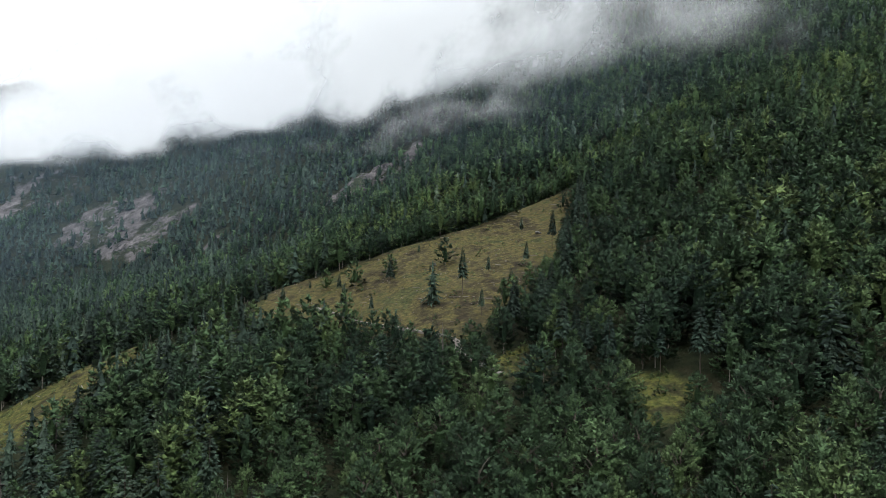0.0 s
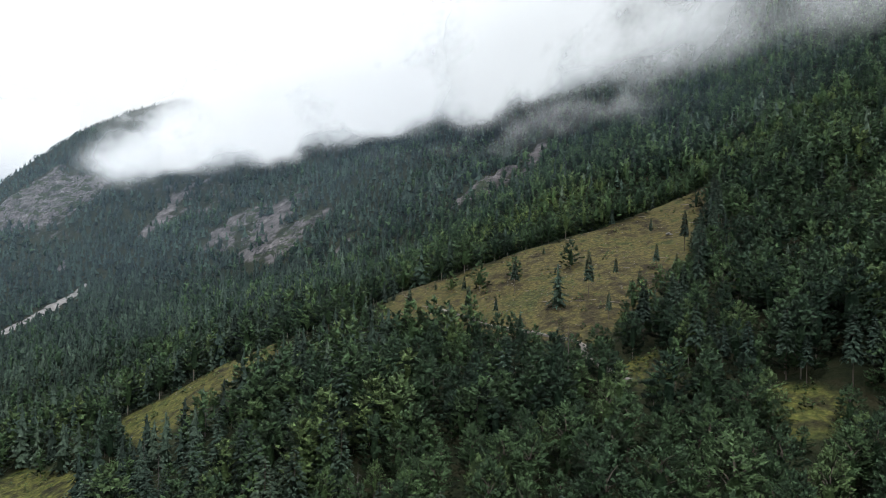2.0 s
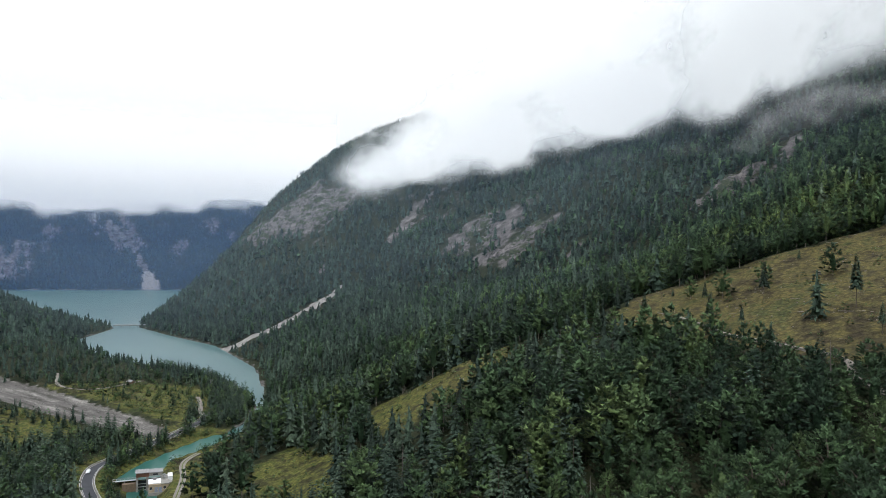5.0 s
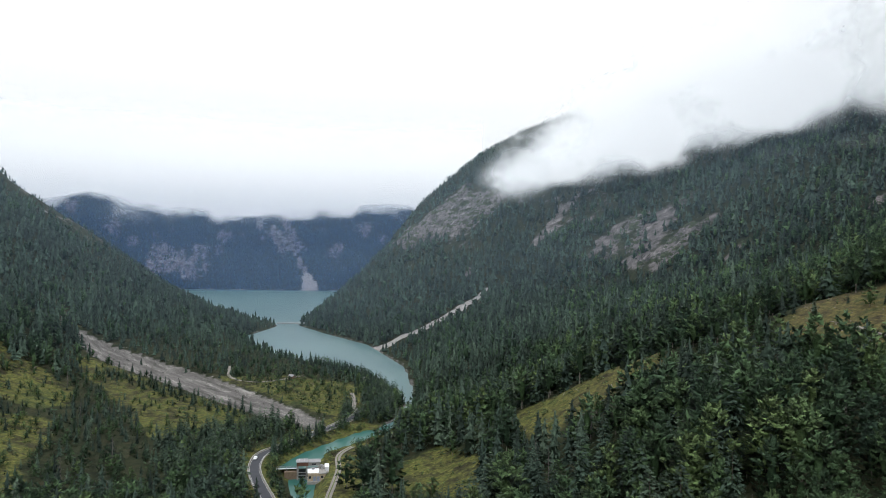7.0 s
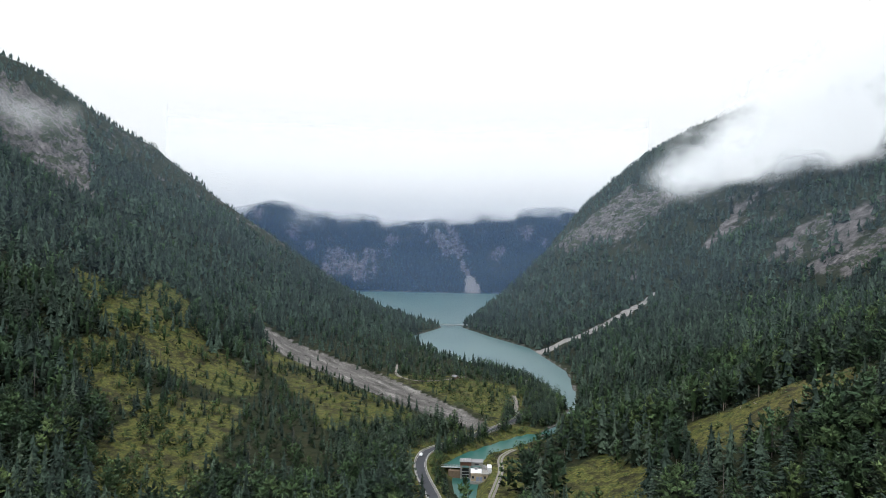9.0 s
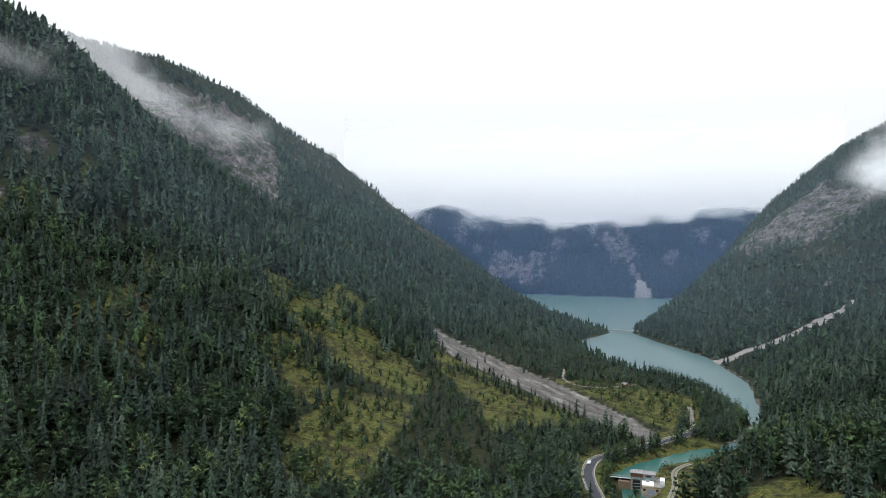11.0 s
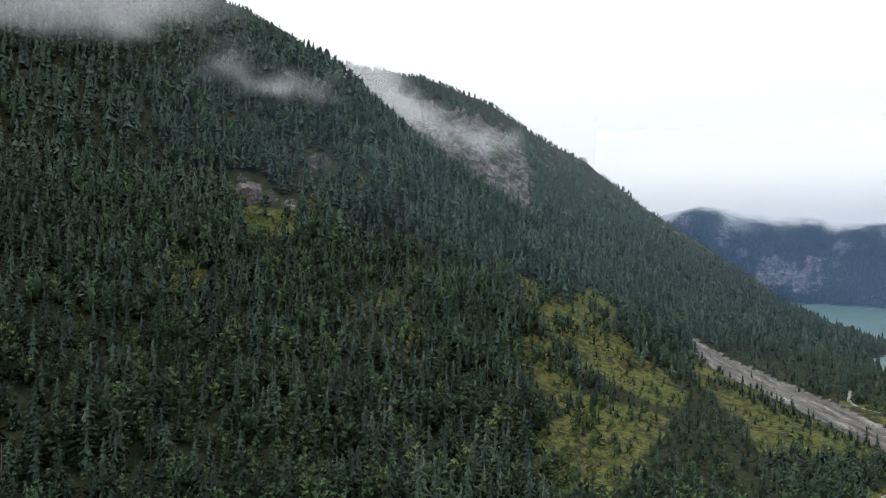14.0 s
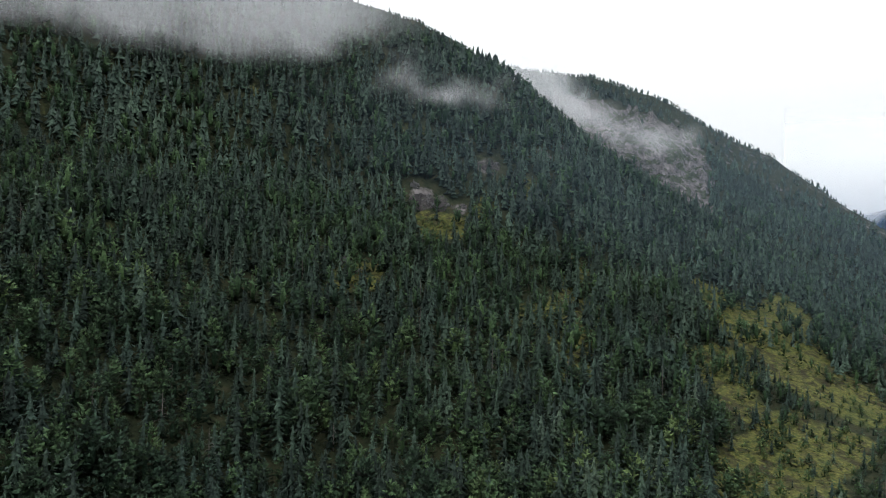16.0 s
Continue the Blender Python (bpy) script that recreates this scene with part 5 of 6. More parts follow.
# willows and grass along the water and the road
bx, by = [], []
for rows, lo, hi, n in ((POOL, 2.0, 9.0, 26), (ROAD, 5.5, 11.0, 16), (TAIL[:5], 2.0, 7.0, 14)):
    for p, q in zip(rows[:-1], rows[1:]):
        u, o = rng.random(n), rng.uniform(lo, hi, n) * rng.choice([-1, 1], n)
        t = math.atan2(q[1] - p[1], q[0] - p[0])
        bx.append(p[0] + u * (q[0] - p[0]) - o * math.sin(t))
        by.append(p[1] + u * (q[1] - p[1]) + o * math.cos(t))
x, y = np.concatenate(bx), np.concatenate(by)
dr, _ = line_near(x, y, ROAD)
dk, _ = line_near(x, y, TRACK)
k = (np.maximum(np.maximum(area(x, y, POOL), area(x, y, TAIL)), area(x, y, LAKE)) < -1.5) & (dr > 5.2) & (dk > 3.4) & (np.hypot(x - DAM[0], y - DAM[1]) > 17)
plant("scrub", "willow bushes along the riverbank and road", "bushes", MAT_BROAD, [bough_crown(14, 110, 0.075, g3, 0.45, 0.05) for _ in range(5)], x[k], y[k], height(x[k], y[k]), rng.uniform(1.2, 5.0, k.sum()), rng.random(k.sum()), 1.0)

stump = [tube([(0, 0, -0.5, 0.35), (0.02, 0.03, 0.5, 0.28), (0.02, 0.03, 0.52, 0.02)], 6) for _ in range(2)]
x, y, z = scatter(500, CLEARCUT)
plant("tree_stumps", "cut tree stumps on the felled slope", "stumps", MAT_TRUNK, stump, x, y, z, rng.uniform(0.7, 1.5, len(x)), rng.random(len(x)), 1.0)


def log_shape(g):
    co, tri, nor = tube([(0, 0, 0.25, 0.22), (2.5, 0.1, 0.25, 0.19), (5.5, 0, 0.28, 0.12)], 5)
    ax = co.copy()
    base = [(0, 0, 0.25)] * 5 + [(2.5, 0.1, 0.25)] * 5 + [(5.5, 0, 0.28)] * 5
    for k, b in enumerate(base):
        d = ax[k] - np.array(b)
        ax[k] = np.array((b[0], b[1] + d[0], b[2] + d[1]))
    return ax, tri, nor[:, [2, 0, 1]]


for outline, n in ((CLEARCUT, 160), (MEADOWS[6], 60), (STRIP, 16)):
    x, y, z = scatter(n, outline)
    plant("fallen_logs", "pale fallen logs and slash lying on the slope", "logs", MAT_TRUNK, [log_shape(g3)], x, y, z, rng.uniform(0.5, 1.3, len(x)), rng.random(len(x)), 1.0)


def stone(g, n=1.0):
    co, tri, nor = leaf_shape(3, 0, 0.1, g, 0.6, 0.0)
    return co * n, tri, nor


pts_x, pts_y = [], []
for (ax_, ay_, aw), (bx_, by_, bw) in zip(TORRENT[:-1], TORRENT[1:]):
    n = 36
    u = rng.random(n)
    off = rng.normal(0, 0.65, n) * (aw + u * (bw - aw))
    t = math.atan2(by_ - ay_, bx_ - ax_)
    pts_x.append(ax_ + u * (bx_ - ax_) - off * math.sin(t))
    pts_y.append(ay_ + u * (by_ - ay_) + off * math.cos(t))
x, y = np.concatenate(pts_x), np.concatenate(pts_y)
plant("boulders", "pale boulders strewn over the torrent bed", "boulders", MAT_STONE, [stone(g3) for _ in range(4)], x, y, height(x, y), rng.gamma(2.0, 0.25, len(x)) + 0.2, rng.random(len(x)), 1.0)
for k, (bx_, by_, bs) in enumerate([(59, 437, 2.0), (61, 436, 1.2), (-5, 402, 1.8)]):
    bz_ = float(height(np.array([float(bx_)]), np.array([float(by_)]))[0])
    rock = new("boulder", mesh_of("boulder", *stone(g3, bs)[:2], MAT_STONE))
    rock.location = (bx_, by_, bz_ - 0.2)
    tagged(rock, "pale boulder on the felled slope", "boulder", "boulders on the clearing")



# ---------------------------------------------------------------- crags on the forested slope
MAT_CRAG = plain("weathered_limestone", (0.088, 0.086, 0.086), 0.95, 0.85, 0.22, relief=0.4)


def crag(x, y, wide, tall, g):
    """A broken limestone face: upright blocks leaning on the slope, with ledges between them."""
    parts = []
    away = math.atan2(y, x)
    for k in range(24):
        s, u = (g.random() - 0.5) * wide, g.random()
        px, py = x - s * math.sin(away) + 0.8 * tall * u * math.cos(away), y + s * math.cos(away) + 0.8 * tall * u * math.sin(away)
        w, d, h = wide * (0.05 + 0.09 * g.random()), wide * (0.05 + 0.06 * g.random()), tall * (0.16 + 0.28 * g.random()) * (1 - 1.1 * abs(s) / wide)
        z = float(height(np.array([px]), np.array([py]))[0]) - 0.25 * h
        turn = away + 0.5 * g.normal()
        co = []
        for lx, ly, lz in BALL:
            q = 0.75 + 0.5 * g.random()
            bx_, by_ = np.sign(lx) * abs(lx) ** 0.4 * d * q, np.sign(ly) * abs(ly) ** 0.4 * w * q
            co.append((px + bx_ * math.cos(turn) - by_ * math.sin(turn), py + bx_ * math.sin(turn) + by_ * math.cos(turn), z + h * (0.5 + 0.9 * lz * q)))
        parts.append((np.array(co), BALL_FACES, BALL))
    shape = joined(parts)
    tagged(new("rock_outcrop", mesh_of("rock_outcrop", shape[0], shape[1], MAT_CRAG)), "broken grey limestone outcrop among spruces and grass", "rock", "outcrops on the forested slope")


g8 = np.random.default_rng(8)
for cx_, cy_, cw, ch in ((-655, -155, 12, 13), (-652, -147, 8, 9), (-660, -136, 9, 6), (-664, -122, 9, 6), (-670, -172, 9, 9), (-795, -53, 8, 9), (-827, -32, 8, 9), (-516, -187, 7, 9), (-500, -180, 6, 7), (-859, 28, 5, 10), (-735, -100, 10, 8)):
    crag(cx_, cy_, cw, ch, g8)

# trees between the road and the pool
bx, by = [], []
for p, q in zip([(-346, 247), (-349, 258), (-353, 272), (-358, 288)], [(-349, 258), (-353, 272), (-358, 288), (-362, 300)]):
    u, o = rng.random(16), rng.uniform(5.0, 13.0, 16)
    px_, py_ = p[0] + u * (q[0] - p[0]), p[1] + u * (q[1] - p[1])
    near = o / np.hypot(px_, py_)
    bx.append(px_ * (1 - near))
    by.append(py_ * (1 - near))
x, y = np.concatenate(bx), np.concatenate(by)
dr, _ = line_near(x, y, ROAD)
k = (dr > 4.4) & (area(x, y, POOL) < -0.8)
fir = rng.random(len(x)) < 0.6
plant("conifer_forest", "young spruces between the road and the river", "trees", MAT_CONIFER, RINGS[3][5], x[k & fir], y[k & fir], height(x[k & fir], y[k & fir]), rng.uniform(8, 13, (k & fir).sum()), rng.random((k & fir).sum()))
plant("broadleaf_forest", "young alders between the road and the river", "trees", MAT_BROAD, RINGS[3][6], x[k & ~fir], y[k & ~fir], height(x[k & ~fir], y[k & ~fir]), rng.uniform(6, 10, (k & ~fir).sum()), rng.random((k & ~fir).sum()))


VALLEY_TREES = [spruce_crown(40, 132, 0.074, g3, 0.22) for _ in range(5)], [bough_crown(26, 156, 0.060, g3, 0.30, 0.08) for _ in range(5)]


def grove(outline, gap, low, high, firs, label):
    """A stand of trees filling an outline, clear of road, tracks and water."""
    xs, ys = zip(*outline)
    gx, gy = np.meshgrid(np.arange(min(xs), max(xs), gap), np.arange(min(ys), max(ys), gap))
    x, y = (gx + rng.uniform(-0.45, 0.45, gx.shape) * gap).ravel(), (gy + rng.uniform(-0.45, 0.45, gx.shape) * gap).ravel()
    dr, _ = line_near(x, y, ROAD)
    dk, _ = line_near(x, y, TRACK)
    wet = np.maximum(np.maximum(area(x, y, LAKE), area(x, y, POOL)), area(x, y, TAIL))
    z = height(x, y)
    g_, r_, v_ = cover(x, y, z)
    k = (area(x, y, outline) + 5 * fbm(x, y, 18, 2, 405) > 0) & (dr > 5.2) & (dk > 3.6) & (wet < -1.5) & (v_ < 0.4) & (np.hypot(x - DAM[0], y - DAM[1]) > 19)
    x, y, z = x[k], y[k], z[k]
    fir = rng.random(len(x)) < firs
    for pick, name, mat, shapes, f in ((fir, "conifer_forest", MAT_CONIFER, VALLEY_TREES[0], 1.0), (~fir, "broadleaf_forest", MAT_BROAD, VALLEY_TREES[1], 0.72)):
        plant(name, label, "trees", mat, shapes, x[pick], y[pick], z[pick], f * rng.uniform(low, high, pick.sum()), 0.22 + 0.78 * rng.random(pick.sum()))


grove([(-392, 352), (-372, 332), (-352, 338), (-362, 365), (-400, 412), (-436, 436), (-470, 470), (-560, 520), (-620, 515), (-600, 480), (-540, 462), (-490, 440), (-450, 410), (-415, 380)], 4.6, 8, 14, 0.55, "mixed trees on the lakeshore flats")
grove([(-610, 262), (-560, 272), (-500, 278), (-450, 282), (-420, 284), (-420, 272), (-470, 268), (-540, 262), (-600, 252)], 5.6, 5, 11, 0.85, "young spruces beside the torrent bed")
grove([(-345, 228), (-360, 250), (-372, 290), (-400, 284), (-405, 232), (-392, 200), (-350, 180), (-300, 170), (-260, 172), (-300, 196)], 5.4, 8, 15, 0.8, "dense young spruces beside the road")
grove([(-354, 306), (-362, 324), (-374, 344), (-390, 366), (-402, 366), (-384, 338), (-368, 312), (-362, 300)], 3.4, 10, 16, 0.35, "dense trees beside the road above the pool")
grove([(-365, 352), (-380, 372), (-400, 402), (-425, 430), (-412, 440), (-386, 410), (-362, 380), (-350, 350)], 5.0, 10, 16, 0.5, "mixed trees along the lake outlet")
grove([(-540, 345), (-470, 345), (-420, 362), (-430, 400), (-470, 430), (-530, 440), (-560, 420)], 11.0, 4, 10, 0.5, "scattered young trees on the valley flats")
grove([(-310, 216), (-326, 228), (-336, 240), (-326, 240), (-300, 224), (-262, 200), (-244, 190), (-252, 188)], 3.8, 5, 10, 0.5, "young trees between road and river")


# ---------------------------------------------------------------- cliffs
def rock_material(name, gain):
    m, t, b = material(name)
    p = place_of(t)
    fine, mid, tall = noise_of(t, 0.35, 5, 0.65, p), noise_of(t, 0.06, 4, 0.6, p), noise_of(t, 0.11, 5, 0.65, place_of(t, 1, 1, 0.3))
    v = maths(t, "ADD", maths(t, "MULTIPLY", tall, 0.40), maths(t, "ADD", maths(t, "MULTIPLY", fine, 0.42), maths(t, "MULTIPLY", mid, 0.18)))
    col = ramp_of(t, v, [(p_, tuple(gain * c_ for c_ in k_)) for p_, k_ in ((0.40, (0.024, 0.027, 0.025)), (0.46, (0.070, 0.065, 0.066)), (0.53, (0.135, 0.122, 0.121)), (0.61, (0.25, 0.228, 0.222)))])
    # grass and dwarf pine on the ledges
    col = mixed(t, ramp_of(t, noise_of(t, 0.045, 5, 0.7, place_of(t, 1, 1, 1.6)), [(0.50, (0, 0, 0)), (0.54, (1, 1, 1))]), col, ramp_of(t, fine, [(0.4, (0.018, 0.030, 0.018)), (0.6, (0.050, 0.062, 0.030))]))
    t.links.new(col, b.inputs["Base Color"])
    b.inputs["Roughness"].default_value = 0.95
    bump(t, b, maths(t, "ADD", fine, tall), 2.5, 1.0)
    return m


# the second is the same rock with shade put into its colour, for the crags
MAT_ROCK, MAT_SHADED_ROCK = rock_material("ribbed_limestone", 0.92), rock_material("shaded_limestone", 0.36)


def cliff(outline, a0, a1, r0, r1, seed, label, da=0.11, dr=5.5, rise=15.0, torn=14.0, mat=None):
    """Ribs and gullies of bare rock standing out of the slope; beyond the outline the sheet dips into the ground."""
    az, r = np.meshgrid(np.arange(a0, a1, da), np.arange(r0, r1, dr))
    x, y = r * np.sin(np.radians(az)), r * np.cos(np.radians(az))
    across = np.radians(az) * 0.5 * (r0 + r1)
    inside = step(-8, 16, area(x, y, outline) + torn * fbm(x, y, 40, 3, seed) + 0.7 * torn * ridged(across, 0.22 * r, 26, 3, seed + 5))
    ribs = ridged(across, 0.22 * r, 26, 3, seed + 1) + 0.55 * fbm(across, 0.5 * r, 8, 2, seed + 2) + 0.5 * fbm(across, r, 34, 2, seed + 3)
    z = height(x, y) + inside * (2.5 + rise * ribs) - (1 - inside) * 14
    n, m = x.shape
    k = np.arange(n * m).reshape(n, m)
    quad = np.stack([k[:-1, :-1], k[:-1, 1:], k[1:, 1:], k[1:, :-1]], -1).reshape(-1, 4)
    keep = inside.ravel()[quad].max(1) > 0.03
    me = mesh_of("cliff", np.stack([x, y, z], -1).reshape(-1, 3), quad[keep], mat or MAT_ROCK, False)
    tagged(new("cliff", me), label, "cliff", kind="structure")


cliff(CLIFF_LEFT, -97.5, -78.5, 960, 1500, 501, "ribbed pinkish grey rock face below a wooded crest", 0.09, 4.5, 13.0, 18.0)
cliff(CLIFF_RIGHT, -47, -34, 1300, 1820, 521, "pale grey rock slabs on the mountain's shoulder", rise=8.0, torn=20.0)
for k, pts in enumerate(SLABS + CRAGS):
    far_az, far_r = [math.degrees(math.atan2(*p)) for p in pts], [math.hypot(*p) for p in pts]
    cliff(pts, min(far_az) - 1.5, max(far_az) + 1.5, min(far_r) - 30, max(far_r) + 30, 541 + 20 * k, "pale streaked rock slab among spruces", 0.1, 4.0, 6.0 if k < 3 else 4.0, 24.0 if k < 3 else 9.0, None if k < 3 else MAT_SHADED_ROCK)


# grey dead trees standing among the living
def snag(g):
    parts = [tube([(0, 0, -0.02, 0.016), (0.01, 0, 0.5, 0.010), (0, 0.01, 1.0, 0.002)], 5)]
    for k in range(16):
        a, z = 2.4 * k + g.random(), 0.3 + 0.04 * k
        q = 0.16 * (1.15 - z)
        parts.append(tube([(0, 0, z, 0.006), (q * math.cos(a), q * math.sin(a), z - 0.01, 0.004), (1.5 * q * math.cos(a), 1.5 * q * math.sin(a), z - 0.05, 0.001)], 3))
    return joined(parts)


MAT_SNAG = plain("bleached_wood", (0.13, 0.12, 0.11), 0.95, 0.3, 0.6, relief=0.05)
x, y, z = sites(330, 620, 52.0, -135, -66)
plant("dead_trees", "grey bare dead trees scattered through the forest", "trees", MAT_SNAG, [snag(g8) for _ in range(3)], x, y, z, rng.uniform(14, 24, len(x)), rng.random(len(x)))
x, y, z = sites(200, 360, 44.0, -35, 20)
plant("dead_trees", "grey bare dead trees scattered through the forest", "trees", MAT_SNAG, [snag(g8) for _ in range(3)], x, y, z, rng.uniform(12, 20, len(x)), rng.random(len(x)))
# ---------------------------------------------------------------- low cloud, and haze put in as tinted sheets: stacks of thin drifts, lit by the sky
scene.cycles.transparent_max_bounces = 24


def drift_material(name, colour, most, scale, soft, rag=1.0):
    m = bpy.data.materials.new(name)
    m.use_nodes = True
    t = m.node_tree
    t.nodes.clear()
    out = t.nodes.new("ShaderNodeOutputMaterial")
    a = node(t, "ShaderNodeAttribute")
    a.attribute_name = "body"
    dens = a.outputs["Fac"]
    if soft:
        n1 = noise_of(t, scale, 4, 0.48, place_of(t, 1, 1, 1.35))
        n2 = noise_of(t, scale * 0.3, 3, 0.5, place_of(t, 1, 1, 1.8))
        n3 = noise_of(t, scale * 3.1, 4, 0.6, place_of(t, 1, 1, 1.2))
        wild = maths(t, "ADD", maths(t, "MULTIPLY", maths(t, "SUBTRACT", n3, 0.5), 0.7), maths(t, "ADD", maths(t, "MULTIPLY", maths(t, "SUBTRACT", n1, 0.5), 2.3), maths(t, "MULTIPLY", maths(t, "SUBTRACT", n2, 0.5), 1.1)))
        r = t.nodes.new("ShaderNodeMapRange")
        r.interpolation_type = "SMOOTHSTEP"
        r.inputs[1].default_value, r.inputs[2].default_value = 0.12, 1.0
        t.links.new(maths(t, "ADD", dens, maths(t, "MULTIPLY", wild, maths(t, "MULTIPLY", dens, 1.6 * rag, True))), r.inputs[0])
        dens = r.outputs[0]
    alpha = maths(t, "MULTIPLY", dens, most, True)
    # droplets scatter the light that falls on the cloud's brow
    g = t.nodes.new("ShaderNodeNewGeometry")
    up = t.nodes.new("ShaderNodeVectorMath")
    up.operation = "ADD"
    up.inputs[1].default_value = (0, 0, 1.0)
    t.links.new(g.outputs["Normal"], up.inputs[0])
    brow = t.nodes.new("ShaderNodeVectorMath")
    brow.operation = "NORMALIZE"
    t.links.new(up.outputs[0], brow.inputs[0])
    body = node(t, "ShaderNodeBsdfDiffuse", Color=(*colour, 1))
    if soft:
        # billows
        k = node(t, "ShaderNodeBump", Strength=0.3, Distance=0.25 / scale)
        t.links.new(noise_of(t, scale * 0.8, 1.0, 0.4, place_of(t)), k.inputs["Height"])
        t.links.new(brow.outputs[0], k.inputs["Normal"])
        t.links.new(k.outputs[0], body.inputs["Normal"])
    else:
        t.links.new(brow.outputs[0], body.inputs["Normal"])
    mix = t.nodes.new("ShaderNodeMixShader")
    t.links.new(alpha, mix.inputs[0])
    t.links.new(t.nodes.new("ShaderNodeBsdfTransparent").outputs[0], mix.inputs[1])
    t.links.new(body.outputs[0], mix.inputs[2])
    t.links.new(mix.outputs[0], out.inputs[0])
    return m


def drift(name, label, mat, a0, a1, radius, body, layers, z0, z1, da=0.5, dz=9.0):
    """Drifts hung along the hillside at the distances radius(bearing), each with its own thickness body(bearing, height, layer)."""
    cos, quads, vals, n = [], [], [], 0
    for k in range(layers):
        az, zz = np.meshgrid(np.arange(a0, a1 + da / 2, da), np.arange(z0, z1 + dz / 2, dz))
        r = radius(az, k)
        x, y = r * np.sin(np.radians(az)), r * np.cos(np.radians(az))
        b = np.clip(body(az, zz, k, x, y, r), 0, 1.6)
        idx = np.arange(az.size).reshape(az.shape)
        q = np.stack([idx[:-1, :-1], idx[:-1, 1:], idx[1:, 1:], idx[1:, :-1]], -1).reshape(-1, 4)
        keep = b.ravel()[q].max(1) > 0.02
        cos.append(np.stack([x, y, zz], -1).reshape(-1, 3))
        quads.append(q[keep] + n)
        vals.append(b.ravel())
        n += az.size
    me = mesh_of(name, np.concatenate(cos), np.concatenate(quads), mat, True)
    me.attributes.new("body", "FLOAT", "POINT").data.foreach_set("value", np.concatenate(vals).astype(np.float32))
    return tagged(new(name, me), label, "cloud", kind="stuff")


def clear_of(x, y, z, lo, hi):
    """Thins a drift out where it would touch the slope."""
    return step(lo, hi, z - height(x, y))


def line(az, *rows):
    a, v = zip(*rows)
    return np.interp(az, a, v)


MAT_CLOUD = drift_material("cloud", (0.955, 0.985, 1.0), 0.62, 0.0085, True)
MAT_BASE = drift_material("cloud_base", (0.945, 0.975, 1.0), 0.58, 0.0085, True, 0.8)
MAT_WISP = drift_material("wisp", (0.94, 0.96, 0.98), 0.20, 0.014, True, 0.8)
MAT_FAR_CLOUD = drift_material("far_cloud", (0.96, 0.985, 1.0), 0.80, 0.0028, True, 0.12)
MAT_MIST = drift_material("mist", (0.90, 0.92, 0.94), 0.135, 0.011, True, 1.3)
# distance haze is painted: saturated blue on one thin sheet
MAT_HAZE = drift_material("painted_blue_haze", (0.026, 0.095, 0.29), 0.29, 0.01, False)
# pale blue tint for the shells that paint haze over the slopes
MAT_AIR = drift_material("painted_valley_haze", (0.30, 0.44, 0.58), 0.046, 0.01, False)


def bank_right_r(az, k):
    return sum(line(az + s, (-44, 1480), (-33, 1440), (-25, 1340), (-16, 1220), (-8, 1050), (0, 900), (8, 790), (16, 700), (25, 640), (40, 600)) for s in range(-5, 6)) / 11 * (0.90 + 0.035 * k)


def bank_right(az, z, k, x, y, r):
    el = np.degrees(np.arctan((z - EYE_Z) / r)) + 1.7 * fbm(az * 14, z, 55, 2, 200 + k) + 0.35 * (k - 2)
    low = line(az, (-42, 5.6), (-38, 4.6), (-32, 4.6), (-27, 5.7), (-17, 7.7), (-8.6, 9.6), (-4, 11.5), (0.5, 13.2), (6, 13.7), (12, 14.2), (18, 14.4), (26, 15.0), (40, 16.5))
    top = line(az, (-42, 5.8), (-39.5, 6.4), (-37, 8.4), (-34, 10.2), (-31, 12.2), (-28.5, 14.5), (-26, 16.5), (0, 24), (5, 25), (9, 24.5), (14, 24), (20, 22.5), (27, 20), (34, 18.0))
    b = 1.15 * step(-1.6, 3.0, el - low) * step(-1.6, 2.8, top - el)
    b = b * line(az, (-42.5, 0), (-39.5, 0.28), (-36.5, 0.55), (-32.5, 1), (-4, 1), (-1, 0.85), (3, 0.54), (9, 0.34), (16, 0.27), (24, 0.25), (29, 0.17), (34, 0))
    return b * clear_of(x, y, z, 4, 38)


def wisps_right(az, z, k, x, y, r):
    el = np.degrees(np.arctan((z - EYE_Z) / r)) + 2.0 * fbm(az * 14, z, 45, 2, 340 + k)
    mid = line(az, (-30, 4.2), (-17, 6.6), (-8.6, 8.6), (-4, 10.2), (0.5, 11.6), (14, 13.5))
    return 0.5 * np.exp(-((el - mid) / 1.3) ** 2) * line(az, (-30, 0), (-20, 0.35), (-12, 0.55), (-4, 1), (4, 0.9), (14, 0)) * clear_of(x, y, z, 2, 25)


def bank_left_r(az, k):
    return line(az, (-142, 720), (-125, 760), (-112, 800), (-100, 830), (-94, 850)) * (0.90 + 0.04 * k)


def bank_left(az, z, k, x, y, r):
    el = np.degrees(np.arctan((z - EYE_Z) / r)) + 1.3 * fbm(az * 12, z, 70, 2, 230 + k) + 0.3 * (k - 1.5)
    low = line(az, (-140, 15.0), (-128, 15.0), (-119, 14.6), (-111, 15.0), (-106, 16.0))
    return 1.0 * step(-1.3, 3.0, el - low) * line(az, (-142, 0.75), (-128, 0.8), (-120, 1.0), (-112, 1.0), (-107, 0.6), (-101, 0)) * step(23, 20, el)


def wisps_left(az, z, k, x, y, r):
    el = np.degrees(np.arctan((z - EYE_Z) / r)) + 2.0 * fbm(az * 14, z, 45, 2, 260 + k)
    return 0.5 * np.exp(-((el - 13.2 + 0.10 * (az + 103)) / 1.7) ** 2 - ((az + 102.5) / 6.5) ** 4)


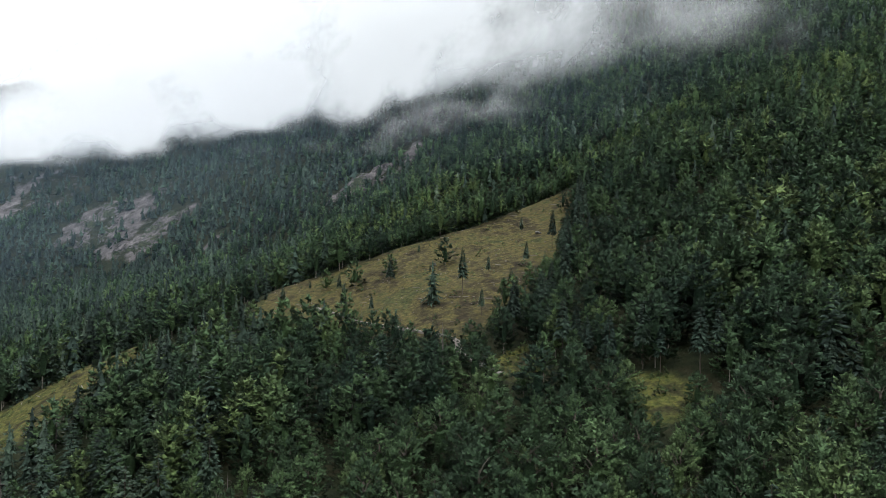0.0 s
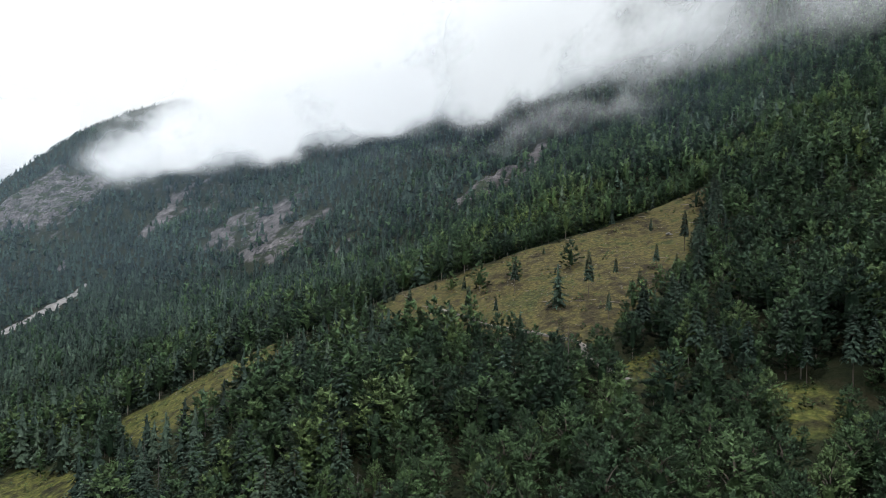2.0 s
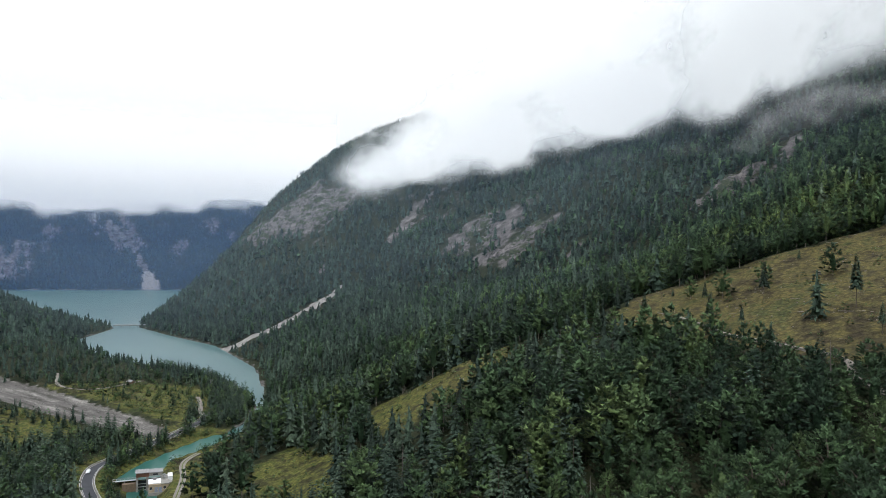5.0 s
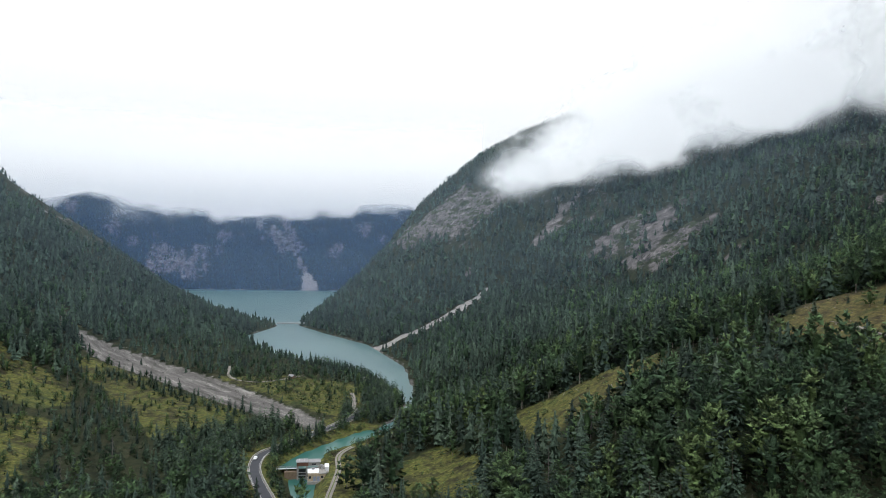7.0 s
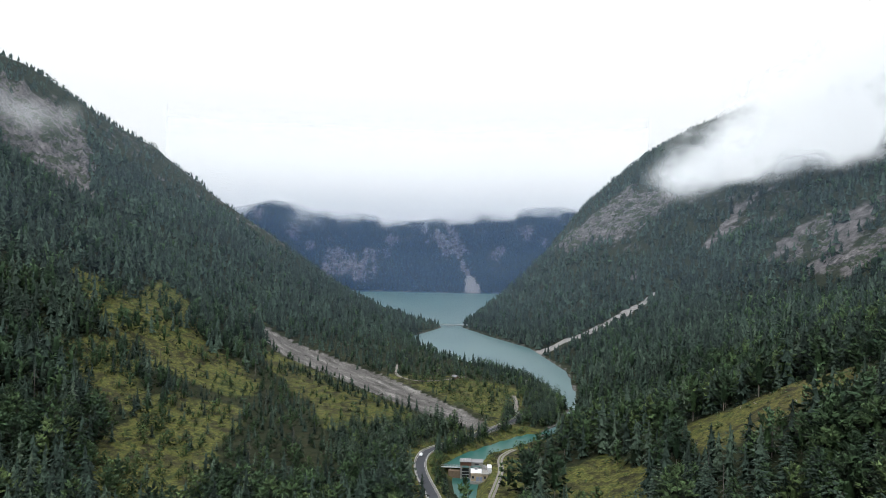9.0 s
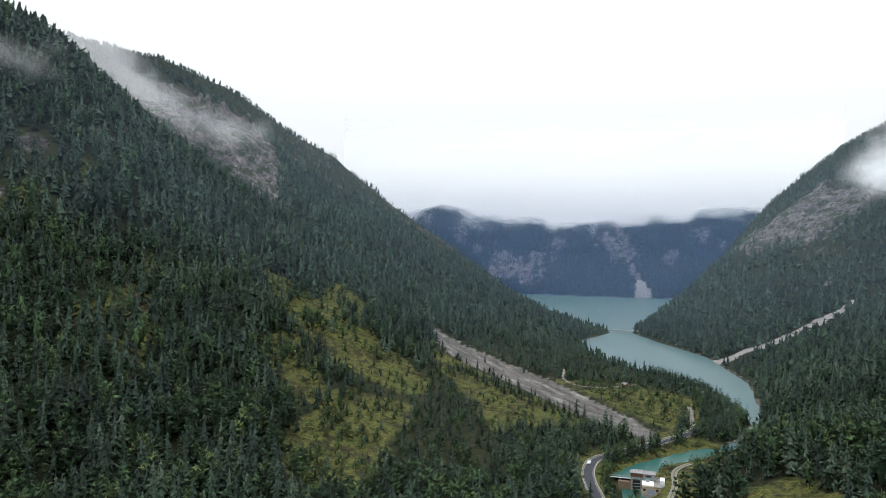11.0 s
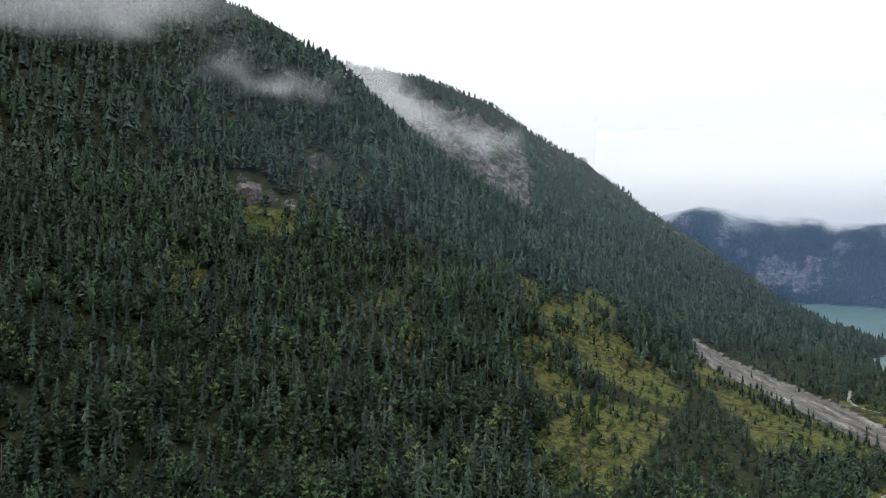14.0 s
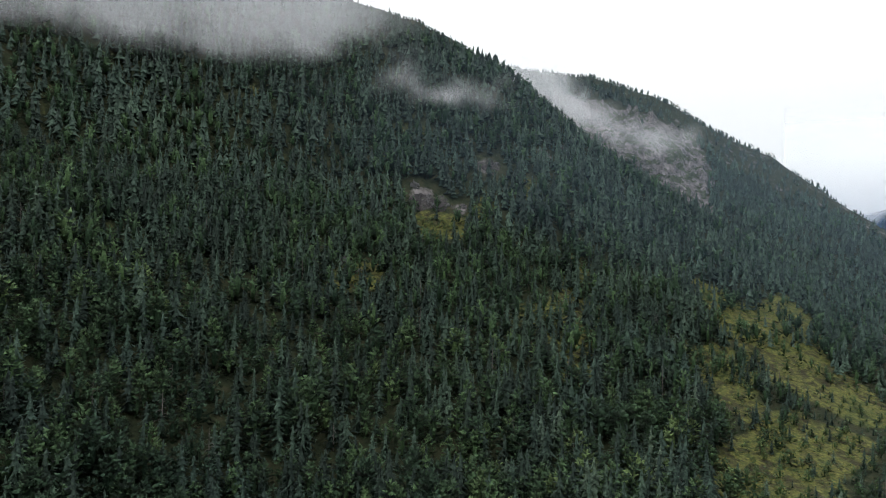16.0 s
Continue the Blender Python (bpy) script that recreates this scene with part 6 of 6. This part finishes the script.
def plume_left(az, z, k, x, y, r):
    el = np.degrees(np.arctan((z - EYE_Z) / r)) + 1.6 * fbm(az * 16, z, 50, 2, 280 + k)
    mid = line(az, (-98, 15.6), (-95, 14.0), (-92, 12.4), (-88, 9.6), (-84, 9.2), (-80, 9.2))
    b = 0.85 * np.exp(-((el - mid) / line(az, (-97, 2.0), (-92, 2.1), (-84, 1.4))) ** 2) * line(az, (-99.5, 0), (-97, 1.4), (-93, 1.5), (-90, 0.75), (-87.5, 0.4), (-85, 0.7), (-83, 0.6), (-80.5, 0))
    return b


def bank_far(az, z, k, x, y, r):
    flat_el = np.degrees(np.arctan((z - EYE_Z) / r))
    el = flat_el + 1.2 * fbm(az * 30, z, 70, 2, 300 + k)
    low = line(az, (-84, 3.8), (-72, 3.0), (-69.5, 3.6), (-68, 4.0), (-65.5, 3.7), (-63, 3.2), (-60, 3.0), (-57, 2.6), (-55.5, 2.7), (-53, 3.3), (-46, 3.9), (-43, 3.9), (-36, 3.9))
    b = line(az, (-60, 1.25), (-55, 1.6)) * step(-0.9, 1.5, el - low) * step(13.0, 5.0, flat_el)
    b = np.maximum(b, 1.6 * step(-0.1, 0.6, flat_el - low) * step(13.0, 5.0, flat_el))
    puff = 0.42 * np.exp(-((el - 2.7) / 0.55) ** 2 - ((az + 65.5) / 2.0) ** 2)
    return np.maximum(b, puff)


drift("cloud_bank", "low white cloud bank lying along the mountainside", MAT_BASE, -43, -6, bank_right_r, lambda *q: bank_right(*q) * step(-6.5, -15, q[0]), 5, 200, 590)
drift("cloud_bank", "torn white cloud caught on the forested slope", MAT_CLOUD, -16, 34, lambda az, k: 1.013 * bank_right_r(az, k), lambda *q: bank_right(*q) * step(-15, -6.5, q[0]), 5, 240, 590)
drift("mist", "thin torn mist trailing below the cloud bank", MAT_WISP, -30, 14, lambda az, k: bank_right_r(az, k) * 0.97, wisps_right, 3, 170, 480, dz=7)
drift("cloud_bank", "grey mist hanging high on the forested slope", MAT_MIST, -141, -101, bank_left_r, bank_left, 4, 280, 440)
drift("mist", "thin torn mist drifting over the treetops", MAT_WISP, -112, -96, lambda az, k: 800 + 24 * k + 0 * az, wisps_left, 2, 250, 360, dz=6)
drift("mist", "thin torn mist rising in front of a cliff", MAT_WISP, -99, -79, lambda az, k: 1040 + 30 * k - 5 * (az + 90), plume_left, 3, 220, 480, dz=7)
drift("cloud_bank", "flat-bottomed cloud hiding the tops across the lake", MAT_FAR_CLOUD, -76, -38, lambda az, k: 2480 + 95 * k + 0 * az, bank_far, 3, 180, 800, 0.3, 9)
# a single blue sheet tints everything behind it, in place of air haze
drift("haze", "blue tinted sheet painting haze over the far shore", MAT_HAZE, -78, -38, lambda az, k: 2235 + 0 * az, lambda az, z, k, x, y, r: step(430, 230, z), 1, -2, 440, 2, 20)
# painted haze: each shell adds a little tint to the slopes behind it
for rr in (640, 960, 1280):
    drift("haze", "faint tinted shell painting haze in the valley air", MAT_AIR, -122, 42, lambda az, k: rr + 0 * az, lambda az, z, k, x, y, r: np.clip((z - height(x, y) - 6) / 60, 0, 1) * step(430, 250, z) * step(-122, -92, az) * step(42, 20, az), 1, 0, 430, 1.0, 12)
